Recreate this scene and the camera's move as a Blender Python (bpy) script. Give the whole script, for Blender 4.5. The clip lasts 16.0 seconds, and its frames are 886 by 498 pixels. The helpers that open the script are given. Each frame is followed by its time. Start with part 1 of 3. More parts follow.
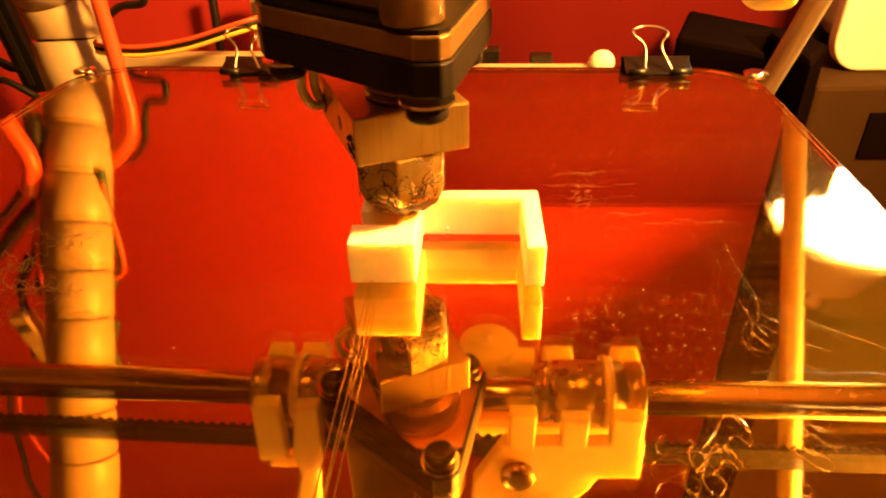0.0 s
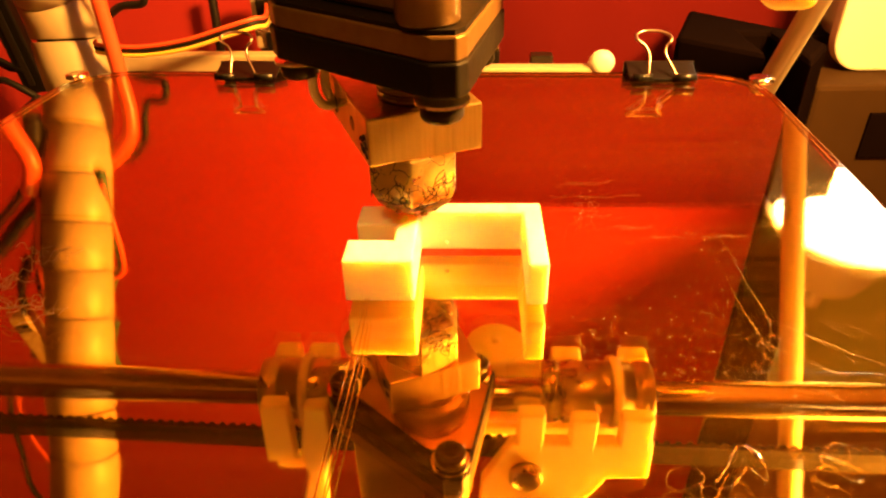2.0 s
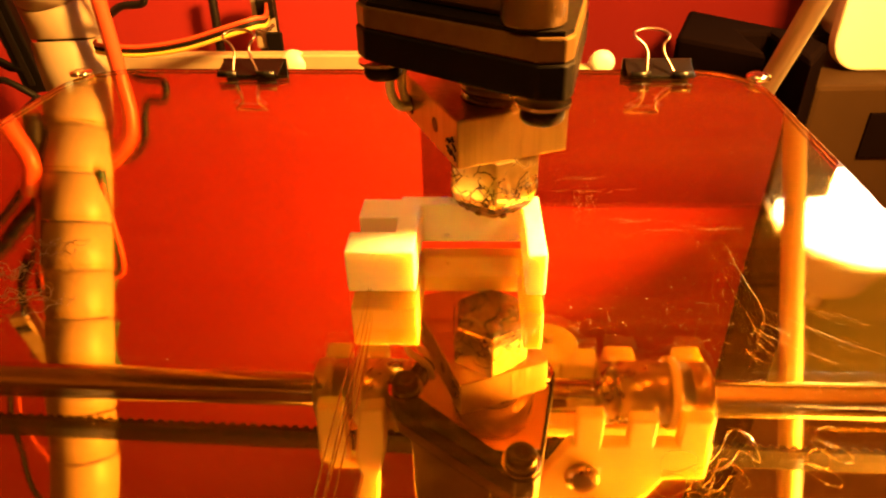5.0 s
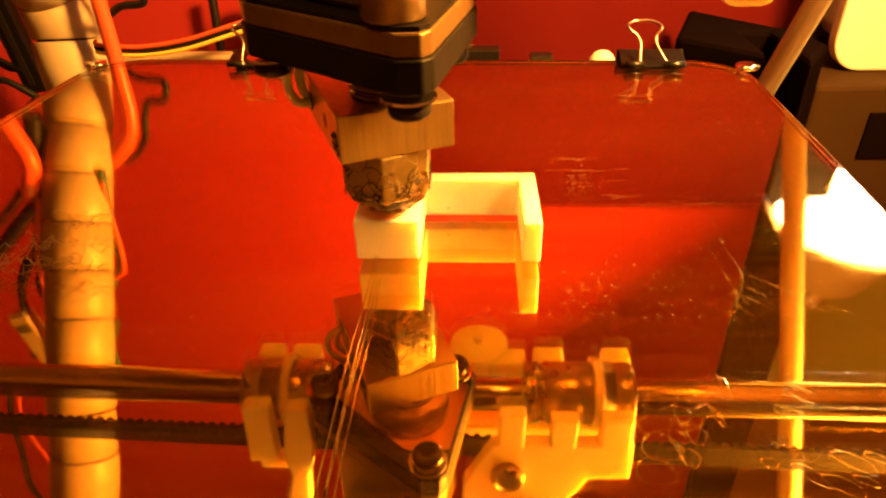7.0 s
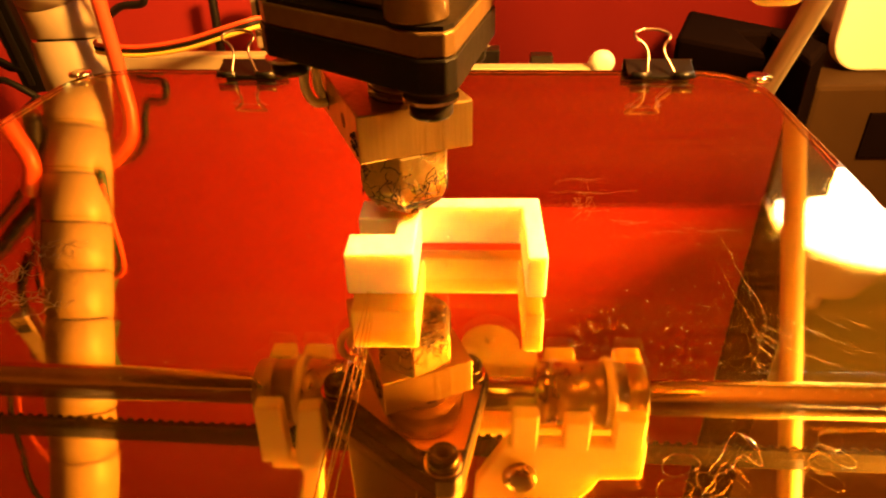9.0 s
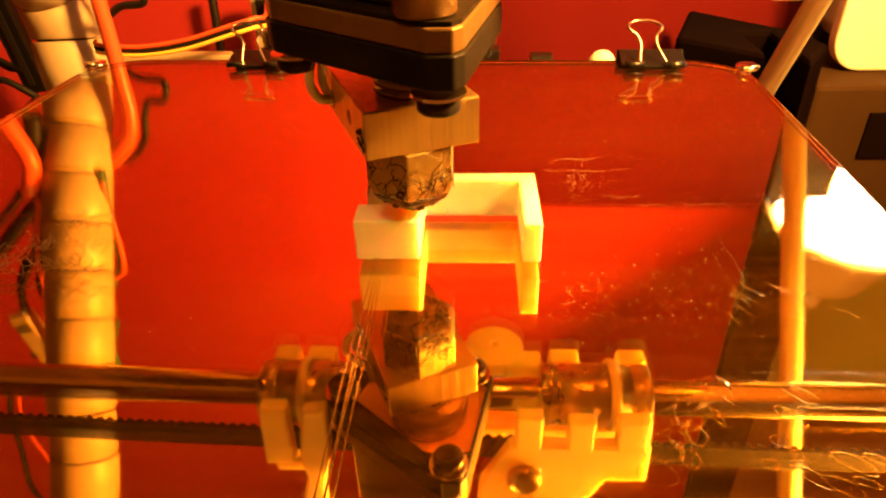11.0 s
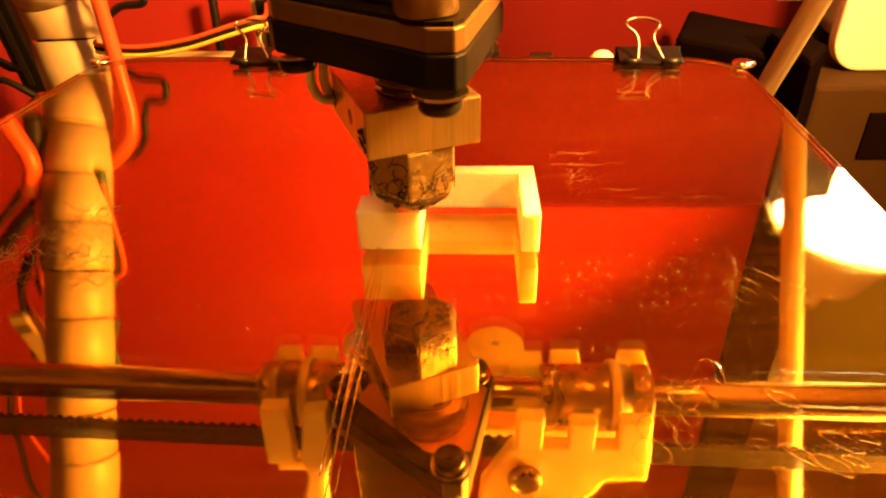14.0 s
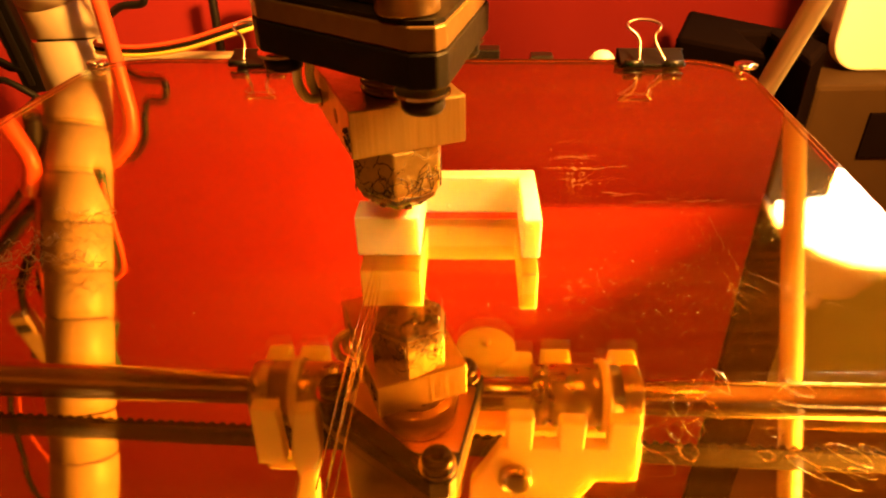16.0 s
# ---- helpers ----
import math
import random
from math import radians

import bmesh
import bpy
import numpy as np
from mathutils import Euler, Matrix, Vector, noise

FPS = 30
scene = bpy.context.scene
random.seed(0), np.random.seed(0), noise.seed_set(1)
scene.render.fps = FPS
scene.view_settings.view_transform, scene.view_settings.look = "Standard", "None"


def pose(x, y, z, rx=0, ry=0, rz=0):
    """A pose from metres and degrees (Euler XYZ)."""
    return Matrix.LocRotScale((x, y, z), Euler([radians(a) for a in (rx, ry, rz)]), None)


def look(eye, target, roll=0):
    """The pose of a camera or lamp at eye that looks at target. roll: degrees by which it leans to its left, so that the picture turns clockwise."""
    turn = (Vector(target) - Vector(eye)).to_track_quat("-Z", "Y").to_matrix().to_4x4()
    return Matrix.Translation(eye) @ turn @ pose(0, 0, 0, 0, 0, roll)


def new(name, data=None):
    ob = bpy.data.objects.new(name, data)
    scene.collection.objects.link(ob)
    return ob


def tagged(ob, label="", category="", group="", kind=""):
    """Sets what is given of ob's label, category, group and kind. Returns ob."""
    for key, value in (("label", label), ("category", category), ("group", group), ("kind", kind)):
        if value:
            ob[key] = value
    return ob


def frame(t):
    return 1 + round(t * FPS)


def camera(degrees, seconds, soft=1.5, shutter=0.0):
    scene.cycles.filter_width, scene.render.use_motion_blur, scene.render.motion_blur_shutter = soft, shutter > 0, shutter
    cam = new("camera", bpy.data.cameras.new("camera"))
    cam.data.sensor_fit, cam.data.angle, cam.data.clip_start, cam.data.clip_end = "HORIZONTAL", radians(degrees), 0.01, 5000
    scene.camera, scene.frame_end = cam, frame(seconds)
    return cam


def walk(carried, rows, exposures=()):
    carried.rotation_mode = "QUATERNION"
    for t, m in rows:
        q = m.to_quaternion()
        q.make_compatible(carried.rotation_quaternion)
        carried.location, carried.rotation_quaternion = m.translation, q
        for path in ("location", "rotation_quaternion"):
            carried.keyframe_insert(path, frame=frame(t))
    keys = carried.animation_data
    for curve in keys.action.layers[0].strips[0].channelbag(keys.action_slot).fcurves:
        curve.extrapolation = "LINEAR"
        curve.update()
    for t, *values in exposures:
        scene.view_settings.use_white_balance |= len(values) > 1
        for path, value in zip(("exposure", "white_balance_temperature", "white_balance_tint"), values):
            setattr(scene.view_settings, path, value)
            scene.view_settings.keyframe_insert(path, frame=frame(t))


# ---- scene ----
cam = camera(67.27, 16.0, soft=2.2, shutter=0.4)
MM = 0.001
BED_Z = 0.10  # the top of the glass above the table


def spot(x, y, z, rx=0, ry=0, rz=0):
    """A pose in millimetres, heights from the top of the glass."""
    return pose(x * MM, y * MM, BED_Z + z * MM, rx, ry, rz)


CAM = Matrix(((0.99892, -0.00265, 0.04631, 0.0), (0.04043, 0.53904, -0.84131, 0.0),
              (-0.02274, 0.84228, 0.53857, BED_Z + 0.060), (0, 0, 0, 1)))
walk(cam, [(0.0, CAM), (16.0, CAM)], exposures=[(0.0, 0.04), (1.0, 0.02), (1.5, 0.18), (2.0, 0.15), (2.5, 0.2), (3.0, 0.26), (3.5, 0.48), (4.0, 0.5), (4.2, 0.46), (6.3, 0.12), (6.5, 0.14), (7.0, -0.02), (7.5, 0.14), (8.5, 0.14), (9.0, -0.04), (9.2, 0.0), (11.3, 0.2), (12.5, 0.2), (13.0, -0.1), (13.5, 0.0), (14.0, 0.18), (15.0, 0.18), (15.5, 0.02), (16.0, 0.18)])

# ---- light ----
world = bpy.data.worlds.new("world")
scene.world = world
world.use_nodes = True
world.node_tree.nodes["Background"].inputs[0].default_value = (1.0, 0.45, 0.08, 1)
world.node_tree.nodes["Background"].inputs[1].default_value = 0.05


def area(name, eye, target, size, watts, colour):
    data = bpy.data.lights.new(name, "AREA")
    data.shape, data.size, data.energy, data.color = "DISK", size, watts, colour
    ob = new(name, data)
    ob.matrix_world = look(eye, target)
    return ob


KEY = (1.0, 0.405, 0.062)
desk = area("desk_lamp_light", (0.162, 0.100, BED_Z + 0.158), (0, 0.095, BED_Z), 0.06, 6.9, KEY)
desk.data.spread = radians(164)
# unseen fill lamp overhead, added to lift the front faces
area("overhead_fill_light", (-0.4, -0.5, 2.2), (0, 0.2, 0.1), 0.5, 28.0, (1.0, 0.395, 0.065))


# ---- materials ----
def mat(name, colour, rough=0.5, metal=0.0, grain=0.0, scale=400.0, bump=0.0, stretch=(1, 1, 1), dark=0.7, glow=0.0, coat=0.0):
    m = bpy.data.materials.new(name)
    m.use_nodes = True
    nt = m.node_tree
    b = nt.nodes["Principled BSDF"]
    b.inputs["Base Color"].default_value = (*colour, 1)
    b.inputs["Roughness"].default_value = rough
    b.inputs["Metallic"].default_value = metal
    b.inputs["Coat Weight"].default_value = coat
    if glow:
        b.inputs["Emission Color"].default_value = (*colour, 1)
        b.inputs["Emission Strength"].default_value = glow
    tc = nt.nodes.new("ShaderNodeTexCoord")
    mp = nt.nodes.new("ShaderNodeMapping")
    mp.inputs["Scale"].default_value = stretch
    nt.links.new(tc.outputs["Object"], mp.inputs["Vector"])
    fine = nt.nodes.new("ShaderNodeTexNoise")
    fine.inputs["Scale"].default_value = scale
    fine.inputs["Detail"].default_value = 5
    nt.links.new(mp.outputs["Vector"], fine.inputs["Vector"])
    if grain:
        broad = nt.nodes.new("ShaderNodeTexNoise")
        broad.inputs["Scale"].default_value = scale * 0.12
        broad.inputs["Detail"].default_value = 3
        nt.links.new(mp.outputs["Vector"], broad.inputs["Vector"])
        add = nt.nodes.new("ShaderNodeMath")
        add.operation = "MULTIPLY_ADD"
        add.inputs[1].default_value = 0.5
        nt.links.new(fine.outputs["Fac"], add.inputs[0])
        half = nt.nodes.new("ShaderNodeMath")
        half.operation = "MULTIPLY"
        half.inputs[1].default_value = 0.5
        nt.links.new(broad.outputs["Fac"], half.inputs[0])
        nt.links.new(half.outputs[0], add.inputs[2])
        ramp = nt.nodes.new("ShaderNodeMapRange")
        ramp.inputs[1].default_value, ramp.inputs[2].default_value = 0.35, 0.65
        ramp.inputs[3].default_value, ramp.inputs[4].default_value = 0.0, grain
        nt.links.new(add.outputs[0], ramp.inputs[0])
        mix = nt.nodes.new("ShaderNodeMix")
        mix.data_type = "RGBA"
        mix.inputs["A"].default_value = (*colour, 1)
        mix.inputs["B"].default_value = (*[c * dark for c in colour], 1)
        nt.links.new(ramp.outputs[0], mix.inputs["Factor"])
        nt.links.new(mix.outputs["Result"], b.inputs["Base Color"])
        rr = nt.nodes.new("ShaderNodeMapRange")
        rr.inputs[3].default_value, rr.inputs[4].default_value = max(rough - 0.08, 0.02), min(rough + 0.12, 1)
        nt.links.new(add.outputs[0], rr.inputs[0])
        nt.links.new(rr.outputs[0], b.inputs["Roughness"])
    if bump:
        bp = nt.nodes.new("ShaderNodeBump")
        bp.inputs["Strength"].default_value = bump
        bp.inputs["Distance"].default_value = 0.0004
        nt.links.new(fine.outputs["Fac"], bp.inputs["Height"])
        nt.links.new(bp.outputs[0], b.inputs["Normal"])
    return m


def matt(m, level):
    m.node_tree.nodes["Principled BSDF"].inputs["Specular IOR Level"].default_value = level
    return m


def burnt(m, colour, scale, low, high):
    """Baked-on dark residue: veins and spots over a material."""
    nt = m.node_tree
    b = nt.nodes["Principled BSDF"]
    tc = nt.nodes.new("ShaderNodeTexCoord")
    v = nt.nodes.new("ShaderNodeTexVoronoi")
    v.feature = "DISTANCE_TO_EDGE"
    v.inputs["Scale"].default_value = scale
    n = nt.nodes.new("ShaderNodeTexNoise")
    n.inputs["Scale"].default_value = scale * 0.8
    warp = nt.nodes.new("ShaderNodeVectorMath")
    warp.operation = "MULTIPLY_ADD"
    warp.inputs[1].default_value = (0.004, 0.004, 0.004)
    nt.links.new(n.outputs["Color"], warp.inputs[0])
    nt.links.new(tc.outputs["Object"], n.inputs["Vector"])
    nt.links.new(tc.outputs["Object"], warp.inputs[2])
    nt.links.new(warp.outputs[0], v.inputs["Vector"])
    n2 = nt.nodes.new("ShaderNodeTexNoise")
    n2.inputs["Scale"].default_value = scale * 1.3
    nt.links.new(tc.outputs["Object"], n2.inputs["Vector"])
    gate = nt.nodes.new("ShaderNodeMapRange")
    gate.inputs[1].default_value, gate.inputs[2].default_value = 0.43, 0.52
    nt.links.new(n2.outputs["Fac"], gate.inputs[0])
    r = nt.nodes.new("ShaderNodeMapRange")
    r.inputs[1].default_value, r.inputs[2].default_value = low, high
    r.inputs[3].default_value, r.inputs[4].default_value = 1, 0
    nt.links.new(v.outputs["Distance"], r.inputs[0])
    mul = nt.nodes.new("ShaderNodeMath")
    mul.operation = "MULTIPLY"
    nt.links.new(r.outputs[0], mul.inputs[0])
    nt.links.new(gate.outputs[0], mul.inputs[1])
    mix = nt.nodes.new("ShaderNodeMix")
    mix.data_type = "RGBA"
    old = b.inputs["Base Color"]
    if old.is_linked:
        nt.links.new(old.links[0].from_socket, mix.inputs["A"])
    else:
        mix.inputs["A"].default_value = old.default_value
    mix.inputs["B"].default_value = (*colour, 1)
    nt.links.new(mul.outputs[0], mix.inputs["Factor"])
    nt.links.new(mix.outputs["Result"], b.inputs["Base Color"])
    inv = nt.nodes.new("ShaderNodeMath")
    inv.operation = "SUBTRACT"
    inv.inputs[0].default_value = 1
    nt.links.new(mul.outputs[0], inv.inputs[1])
    met = nt.nodes.new("ShaderNodeMath")
    met.operation = "MULTIPLY"
    met.inputs[1].default_value = b.inputs["Metallic"].default_value
    nt.links.new(inv.outputs[0], met.inputs[0])
    nt.links.new(met.outputs[0], b.inputs["Metallic"])
    return m


def glass_mat(name, colour, ior=1.5, rough=0.0):
    m = bpy.data.materials.new(name)
    m.use_nodes = True
    b = m.node_tree.nodes["Principled BSDF"]
    b.inputs["Base Color"].default_value = (*colour, 1)
    b.inputs["Transmission Weight"].default_value = 1
    b.inputs["IOR"].default_value = ior
    b.inputs["Roughness"].default_value = rough
    return m


AMBER = glass_mat("amber_filmed_glass", (1.0, 0.80, 0.36))


def film_streaks(m):
    """Rolled streaks of the film over the glass: they soften what is mirrored, unevenly."""
    nt = m.node_tree
    tc, mp, n = nt.nodes.new("ShaderNodeTexCoord"), nt.nodes.new("ShaderNodeMapping"), nt.nodes.new("ShaderNodeTexNoise")
    mp.inputs["Scale"].default_value = (0.06, 1, 1)
    n.inputs["Scale"].default_value, n.inputs["Detail"].default_value = 520, 5
    r = nt.nodes.new("ShaderNodeMapRange")
    r.inputs[1].default_value, r.inputs[2].default_value, r.inputs[4].default_value = 0.35, 0.75, 0.06
    nt.links.new(tc.outputs["Object"], mp.inputs["Vector"])
    nt.links.new(mp.outputs[0], n.inputs["Vector"])
    nt.links.new(n.outputs["Fac"], r.inputs[0])
    nt.links.new(r.outputs[0], m.node_tree.nodes["Principled BSDF"].inputs["Roughness"])
    haze, mix = nt.nodes.new("ShaderNodeBsdfDiffuse"), nt.nodes.new("ShaderNodeMixShader")
    haze.inputs[0].default_value = (0.85, 0.30, 0.02, 1)
    wide = nt.nodes.new("ShaderNodeTexNoise")
    wide.inputs["Scale"].default_value, wide.inputs["Detail"].default_value = 45, 3
    nt.links.new(mp.outputs[0], wide.inputs["Vector"])
    mul = nt.nodes.new("ShaderNodeMath")
    mul.operation = "MULTIPLY"
    nt.links.new(n.outputs["Fac"], mul.inputs[0])
    nt.links.new(wide.outputs["Fac"], mul.inputs[1])
    amount = nt.nodes.new("ShaderNodeMapRange")
    amount.inputs[1].default_value, amount.inputs[2].default_value = 0.12, 0.42
    amount.inputs[3].default_value, amount.inputs[4].default_value = 0.0005, 0.009
    nt.links.new(mul.outputs[0], amount.inputs[0])
    nt.links.new(amount.outputs[0], mix.inputs[0])
    nt.links.new(nt.nodes["Principled BSDF"].outputs[0], mix.inputs[1])
    nt.links.new(haze.outputs[0], mix.inputs[2])
    nt.links.new(mix.outputs[0], nt.nodes["Material Output"].inputs["Surface"])
    bp = nt.nodes.new("ShaderNodeBump")
    bp.inputs["Strength"].default_value, bp.inputs["Distance"].default_value = 0.06, 0.00004
    nt.links.new(n.outputs["Fac"], bp.inputs["Height"])
    nt.links.new(bp.outputs[0], m.node_tree.nodes["Principled BSDF"].inputs["Normal"])


film_streaks(AMBER)
SILVER = mat("mirror_silver", (0.92, 0.92, 0.90), 0.015, 1.0)
EDGE = mat("red_heater_board", (0.92, 0.20, 0.07), 0.25, 0, 0.4, 300, coat=0.5)
PLASTIC = mat("natural_plastic", (0.90, 0.82, 0.72), 0.42, 0, 0.25, 900, 0.25, (0.15, 0.15, 6), 0.88)
PLASTIC.node_tree.nodes["Principled BSDF"].inputs["Subsurface Weight"].default_value = 0.9
PLASTIC.node_tree.nodes["Principled BSDF"].inputs["Subsurface Scale"].default_value = 1.0
PLASTIC.node_tree.nodes["Principled BSDF"].inputs["Subsurface Radius"].default_value = (0.005, 0.003, 0.001)
CARRIAGE = mat("cream_plastic", (0.92, 0.82, 0.46), 0.42, 0, 0.3, 700, 0.3, (1, 1, 4), 0.85)
CARRIAGE.node_tree.nodes["Principled BSDF"].inputs["Subsurface Weight"].default_value = 0.55
CARRIAGE.node_tree.nodes["Principled BSDF"].inputs["Subsurface Scale"].default_value = 1.0
CARRIAGE.node_tree.nodes["Principled BSDF"].inputs["Subsurface Radius"].default_value = (0.006, 0.0035, 0.001)
BLACK = matt(mat("black_plastic", (0.006, 0.0045, 0.003), 0.42, 0, 0.5, 900, 0.1), 0.16)
BROWN = mat("brown_anodised", (0.24, 0.14, 0.05), 0.30, 0.7, 0.5, 500, 0.1, (1, 1, 1), 0.6)
ALU = mat("brushed_aluminium", (0.66, 0.46, 0.17), 0.3, 0.95, 0.6, 900, 0.35, (1.2, 1.2, 0.05), 0.6)
BRASS = burnt(mat("burnt_nozzle_metal", (0.84, 0.64, 0.26), 0.26, 1.0, 0.6, 500, 0.3, dark=0.5), (0.030, 0.011, 0.004), 300, 0.010, 0.040)
CRUST = burnt(mat("burnt_crust", (0.20, 0.10, 0.035), 0.4, 0.3, 0.8, 900, 0.8, dark=0.2), (0.012, 0.006, 0.003), 420, 0.06, 0.18)
CHAR = matt(mat("charred_plastic", (0.018, 0.007, 0.003), 0.45, 0, 0.5, 900), 0.25)
PEEK = mat("brown_insulator", (0.34, 0.18, 0.065), 0.12, 0.4, 0.4, 400, coat=1.0)
COPPER = mat("copper_clad_plate", (0.95, 0.40, 0.12), 0.4, 0.1, 0.3, 300)
BEARING = mat("bearing_steel", (0.48, 0.38, 0.23), 0.27, 1.0, 0.4, 400)
ZINC = mat("zinc_plated_steel", (0.60, 0.56, 0.42), 0.42, 0.4, 0.5, 300, 0.1, (3, 3, 0.2), 0.65)
STEEL = mat("rod_steel", (0.72, 0.68, 0.60), 0.12, 1.0, 0.3, 300, stretch=(0.1, 3, 3))
DARKSTEEL = mat("black_screw_steel", (0.045, 0.038, 0.03), 0.28, 0.8, 0.4, 900)
RUBBER = matt(mat("belt_rubber", (0.010, 0.008, 0.007), 0.7, 0, 0.4, 800), 0.15)
WRAP = mat("cable_wrap", (0.43, 0.345, 0.215), 0.42, 0, 0.35, 160, 0.15, dark=0.8)
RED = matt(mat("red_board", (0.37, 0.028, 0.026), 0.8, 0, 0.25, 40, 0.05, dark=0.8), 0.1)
# darker copy of RED: the shade on the board's lower right, put into colour
SHADEDRED = matt(mat("shaded_red", (0.098, 0.0066, 0.0066), 0.85, 0, 0.3, 60, 0.05, dark=0.75), 0.06)
BEIGE = mat("beige_wall_paint", (0.60, 0.80, 0.34), 0.8, 0, 0.3, 12, dark=0.8)
ROOM = mat("room_paint", (0.22, 0.10, 0.05), 0.85, 0, 0.3, 8, dark=0.8)
TABLE = mat("brown_table_top", (0.20, 0.11, 0.055), 0.45, 0, 0.6, 60, 0.1, (0.3, 4, 4), 0.6)
BOXBLACK = mat("black_case", (0.004, 0.0022, 0.002), 0.9, 0, 0.5, 300)
matt(BOXBLACK, 0.0)
POST = matt(mat("dark_brown_post", (0.028, 0.0135, 0.003), 0.8, 0, 0.5, 60), 0.15)
BOXBROWN = matt(mat("dark_brown_box", (0.030, 0.015, 0.004), 0.8, 0, 0.5, 60), 0.1)
WHITE = mat("white_case", (0.86, 0.82, 0.72), 0.35, 0, 0.15, 80, dark=0.92)
LAMPGLOW = mat("lamp_glow", (1.0, 0.80, 0.50), 0.5, glow=22.0)
CLIPBLACK = matt(mat("clip_enamel", (0.004, 0.0035, 0.003), 0.3, 0, 0.3, 500), 0.35)
CLIPWIRE = mat("clip_handle_wire", (0.34, 0.22, 0.19), 0.3, 1.0)
CHROME = mat("clip_wire", (0.82, 0.76, 0.68), 0.16, 1.0)
WIRERED = mat("red_cable", (0.66, 0.085, 0.03), 0.4, 0, 0.2, 200)
WIREBLACK = matt(mat("black_cable", (0.006, 0.005, 0.004), 0.45, 0, 0.2, 200), 0.2)
WIREYELLOW = mat("yellow_cable", (0.80, 0.55, 0.08), 0.4, 0, 0.2, 200)
WIREGREEN = mat("green_cable", (0.03, 0.10, 0.05), 0.4, 0, 0.2, 200)
STRAND = glass_mat("clear_plastic_strand", (0.95, 0.80, 0.50), 1.35, 0.12)
HAIR = mat("curled_plastic_hair", (0.50, 0.34, 0.15), 0.3, 0)
TIE = mat("clear_cable_tie", (0.75, 0.68, 0.50), 0.4, 0)


# ---- builders (millimetres, local) ----
def finish(name, bm, material, parent=None, label="", smooth=False):
    for v in bm.verts:
        v.co *= MM
    bmesh.ops.recalc_face_normals(bm, faces=bm.faces)
    me = bpy.data.meshes.new(name)
    bm.to_mesh(me)
    bm.free()
    if smooth:
        for f in me.polygons:
            f.use_smooth = True
    me.materials.append(material)
    ob = new(name, me)
    if parent:
        ob.parent = parent
    if label:
        ob["label"] = label
    return ob


def part(name, bm, material, parent, label="", smooth=False):
    return finish(name, bm, material, parent, label, smooth)


def thing(name, m, label, category, group="", kind=""):
    ob = new(name)
    ob.empty_display_size = 0.005
    ob.matrix_basis = m
    return tagged(ob, label, category, group, kind)


def bev(bm, w, seg=2):
    if w:
        bmesh.ops.bevel(bm, geom=list(bm.edges), offset=w, segments=seg, affect="EDGES", profile=0.5, clamp_overlap=True)
    return bm


def box(x0, x1, y0, y1, z0, z1, w=0.0, seg=2, bm=None):
    b = bmesh.new()
    bmesh.ops.create_cube(b, size=1)
    for v in b.verts:
        v.co = Vector(((x0 + x1) / 2 + v.co.x * (x1 - x0), (y0 + y1) / 2 + v.co.y * (y1 - y0), (z0 + z1) / 2 + v.co.z * (z1 - z0)))
    bev(b, w, seg)
    return join(bm, b)


def join(bm, b):
    if bm is None:
        return b
    me = bpy.data.meshes.new("tmp")
    b.to_mesh(me)
    b.free()
    bm.from_mesh(me)
    bpy.data.meshes.remove(me)
    return bm


def prism(points, z0, z1, w=0.0, bm=None, seg=2):
    b = bmesh.new()
    f = b.faces.new([b.verts.new((x, y, z0)) for x, y in points])
    r = bmesh.ops.extrude_face_region(b, geom=[f])
    for v in r["geom"]:
        if isinstance(v, bmesh.types.BMVert):
            v.co.z = z1
    bmesh.ops.recalc_face_normals(b, faces=b.faces)
    bev(b, w, seg)
    return join(bm, b)


def lathe(profile, seg=32, m=None, bm=None):
    """A turned solid about z: (radius, z) from one end to the other, closed at both ends."""
    b = bmesh.new()
    rings = []
    for r, z in profile:
        rings.append([b.verts.new((r * math.cos(2 * math.pi * i / seg), r * math.sin(2 * math.pi * i / seg), z)) for i in range(seg)])
    for a, c in zip(rings, rings[1:]):
        for i in range(seg):
            b.faces.new((a[i], a[(i + 1) % seg], c[(i + 1) % seg], c[i]))
    b.faces.new(rings[0])
    b.faces.new(rings[-1])
    if m is not None:
        bmesh.ops.transform(b, matrix=m, verts=b.verts)
    return join(bm, b)


def mmpose(x, y, z, rx=0, ry=0, rz=0):
    return Matrix.LocRotScale((x, y, z), Euler([radians(a) for a in (rx, ry, rz)]), None)


def spline(points, n=8):
    """A smooth line through points."""
    out = []
    pts = [Vector(p) for p in points]
    for i in range(len(pts) - 1):
        a, b, c, d = pts[max(i - 1, 0)], pts[i], pts[i + 1], pts[min(i + 2, len(pts) - 1)]
        for k in range(n):
            t = k / n
            out.append(0.5 * (2 * b + (c - a) * t + (2 * a - 5 * b + 4 * c - d) * t * t + (3 * b - a - 3 * c + d) * t ** 3))
    out.append(pts[-1])
    return out


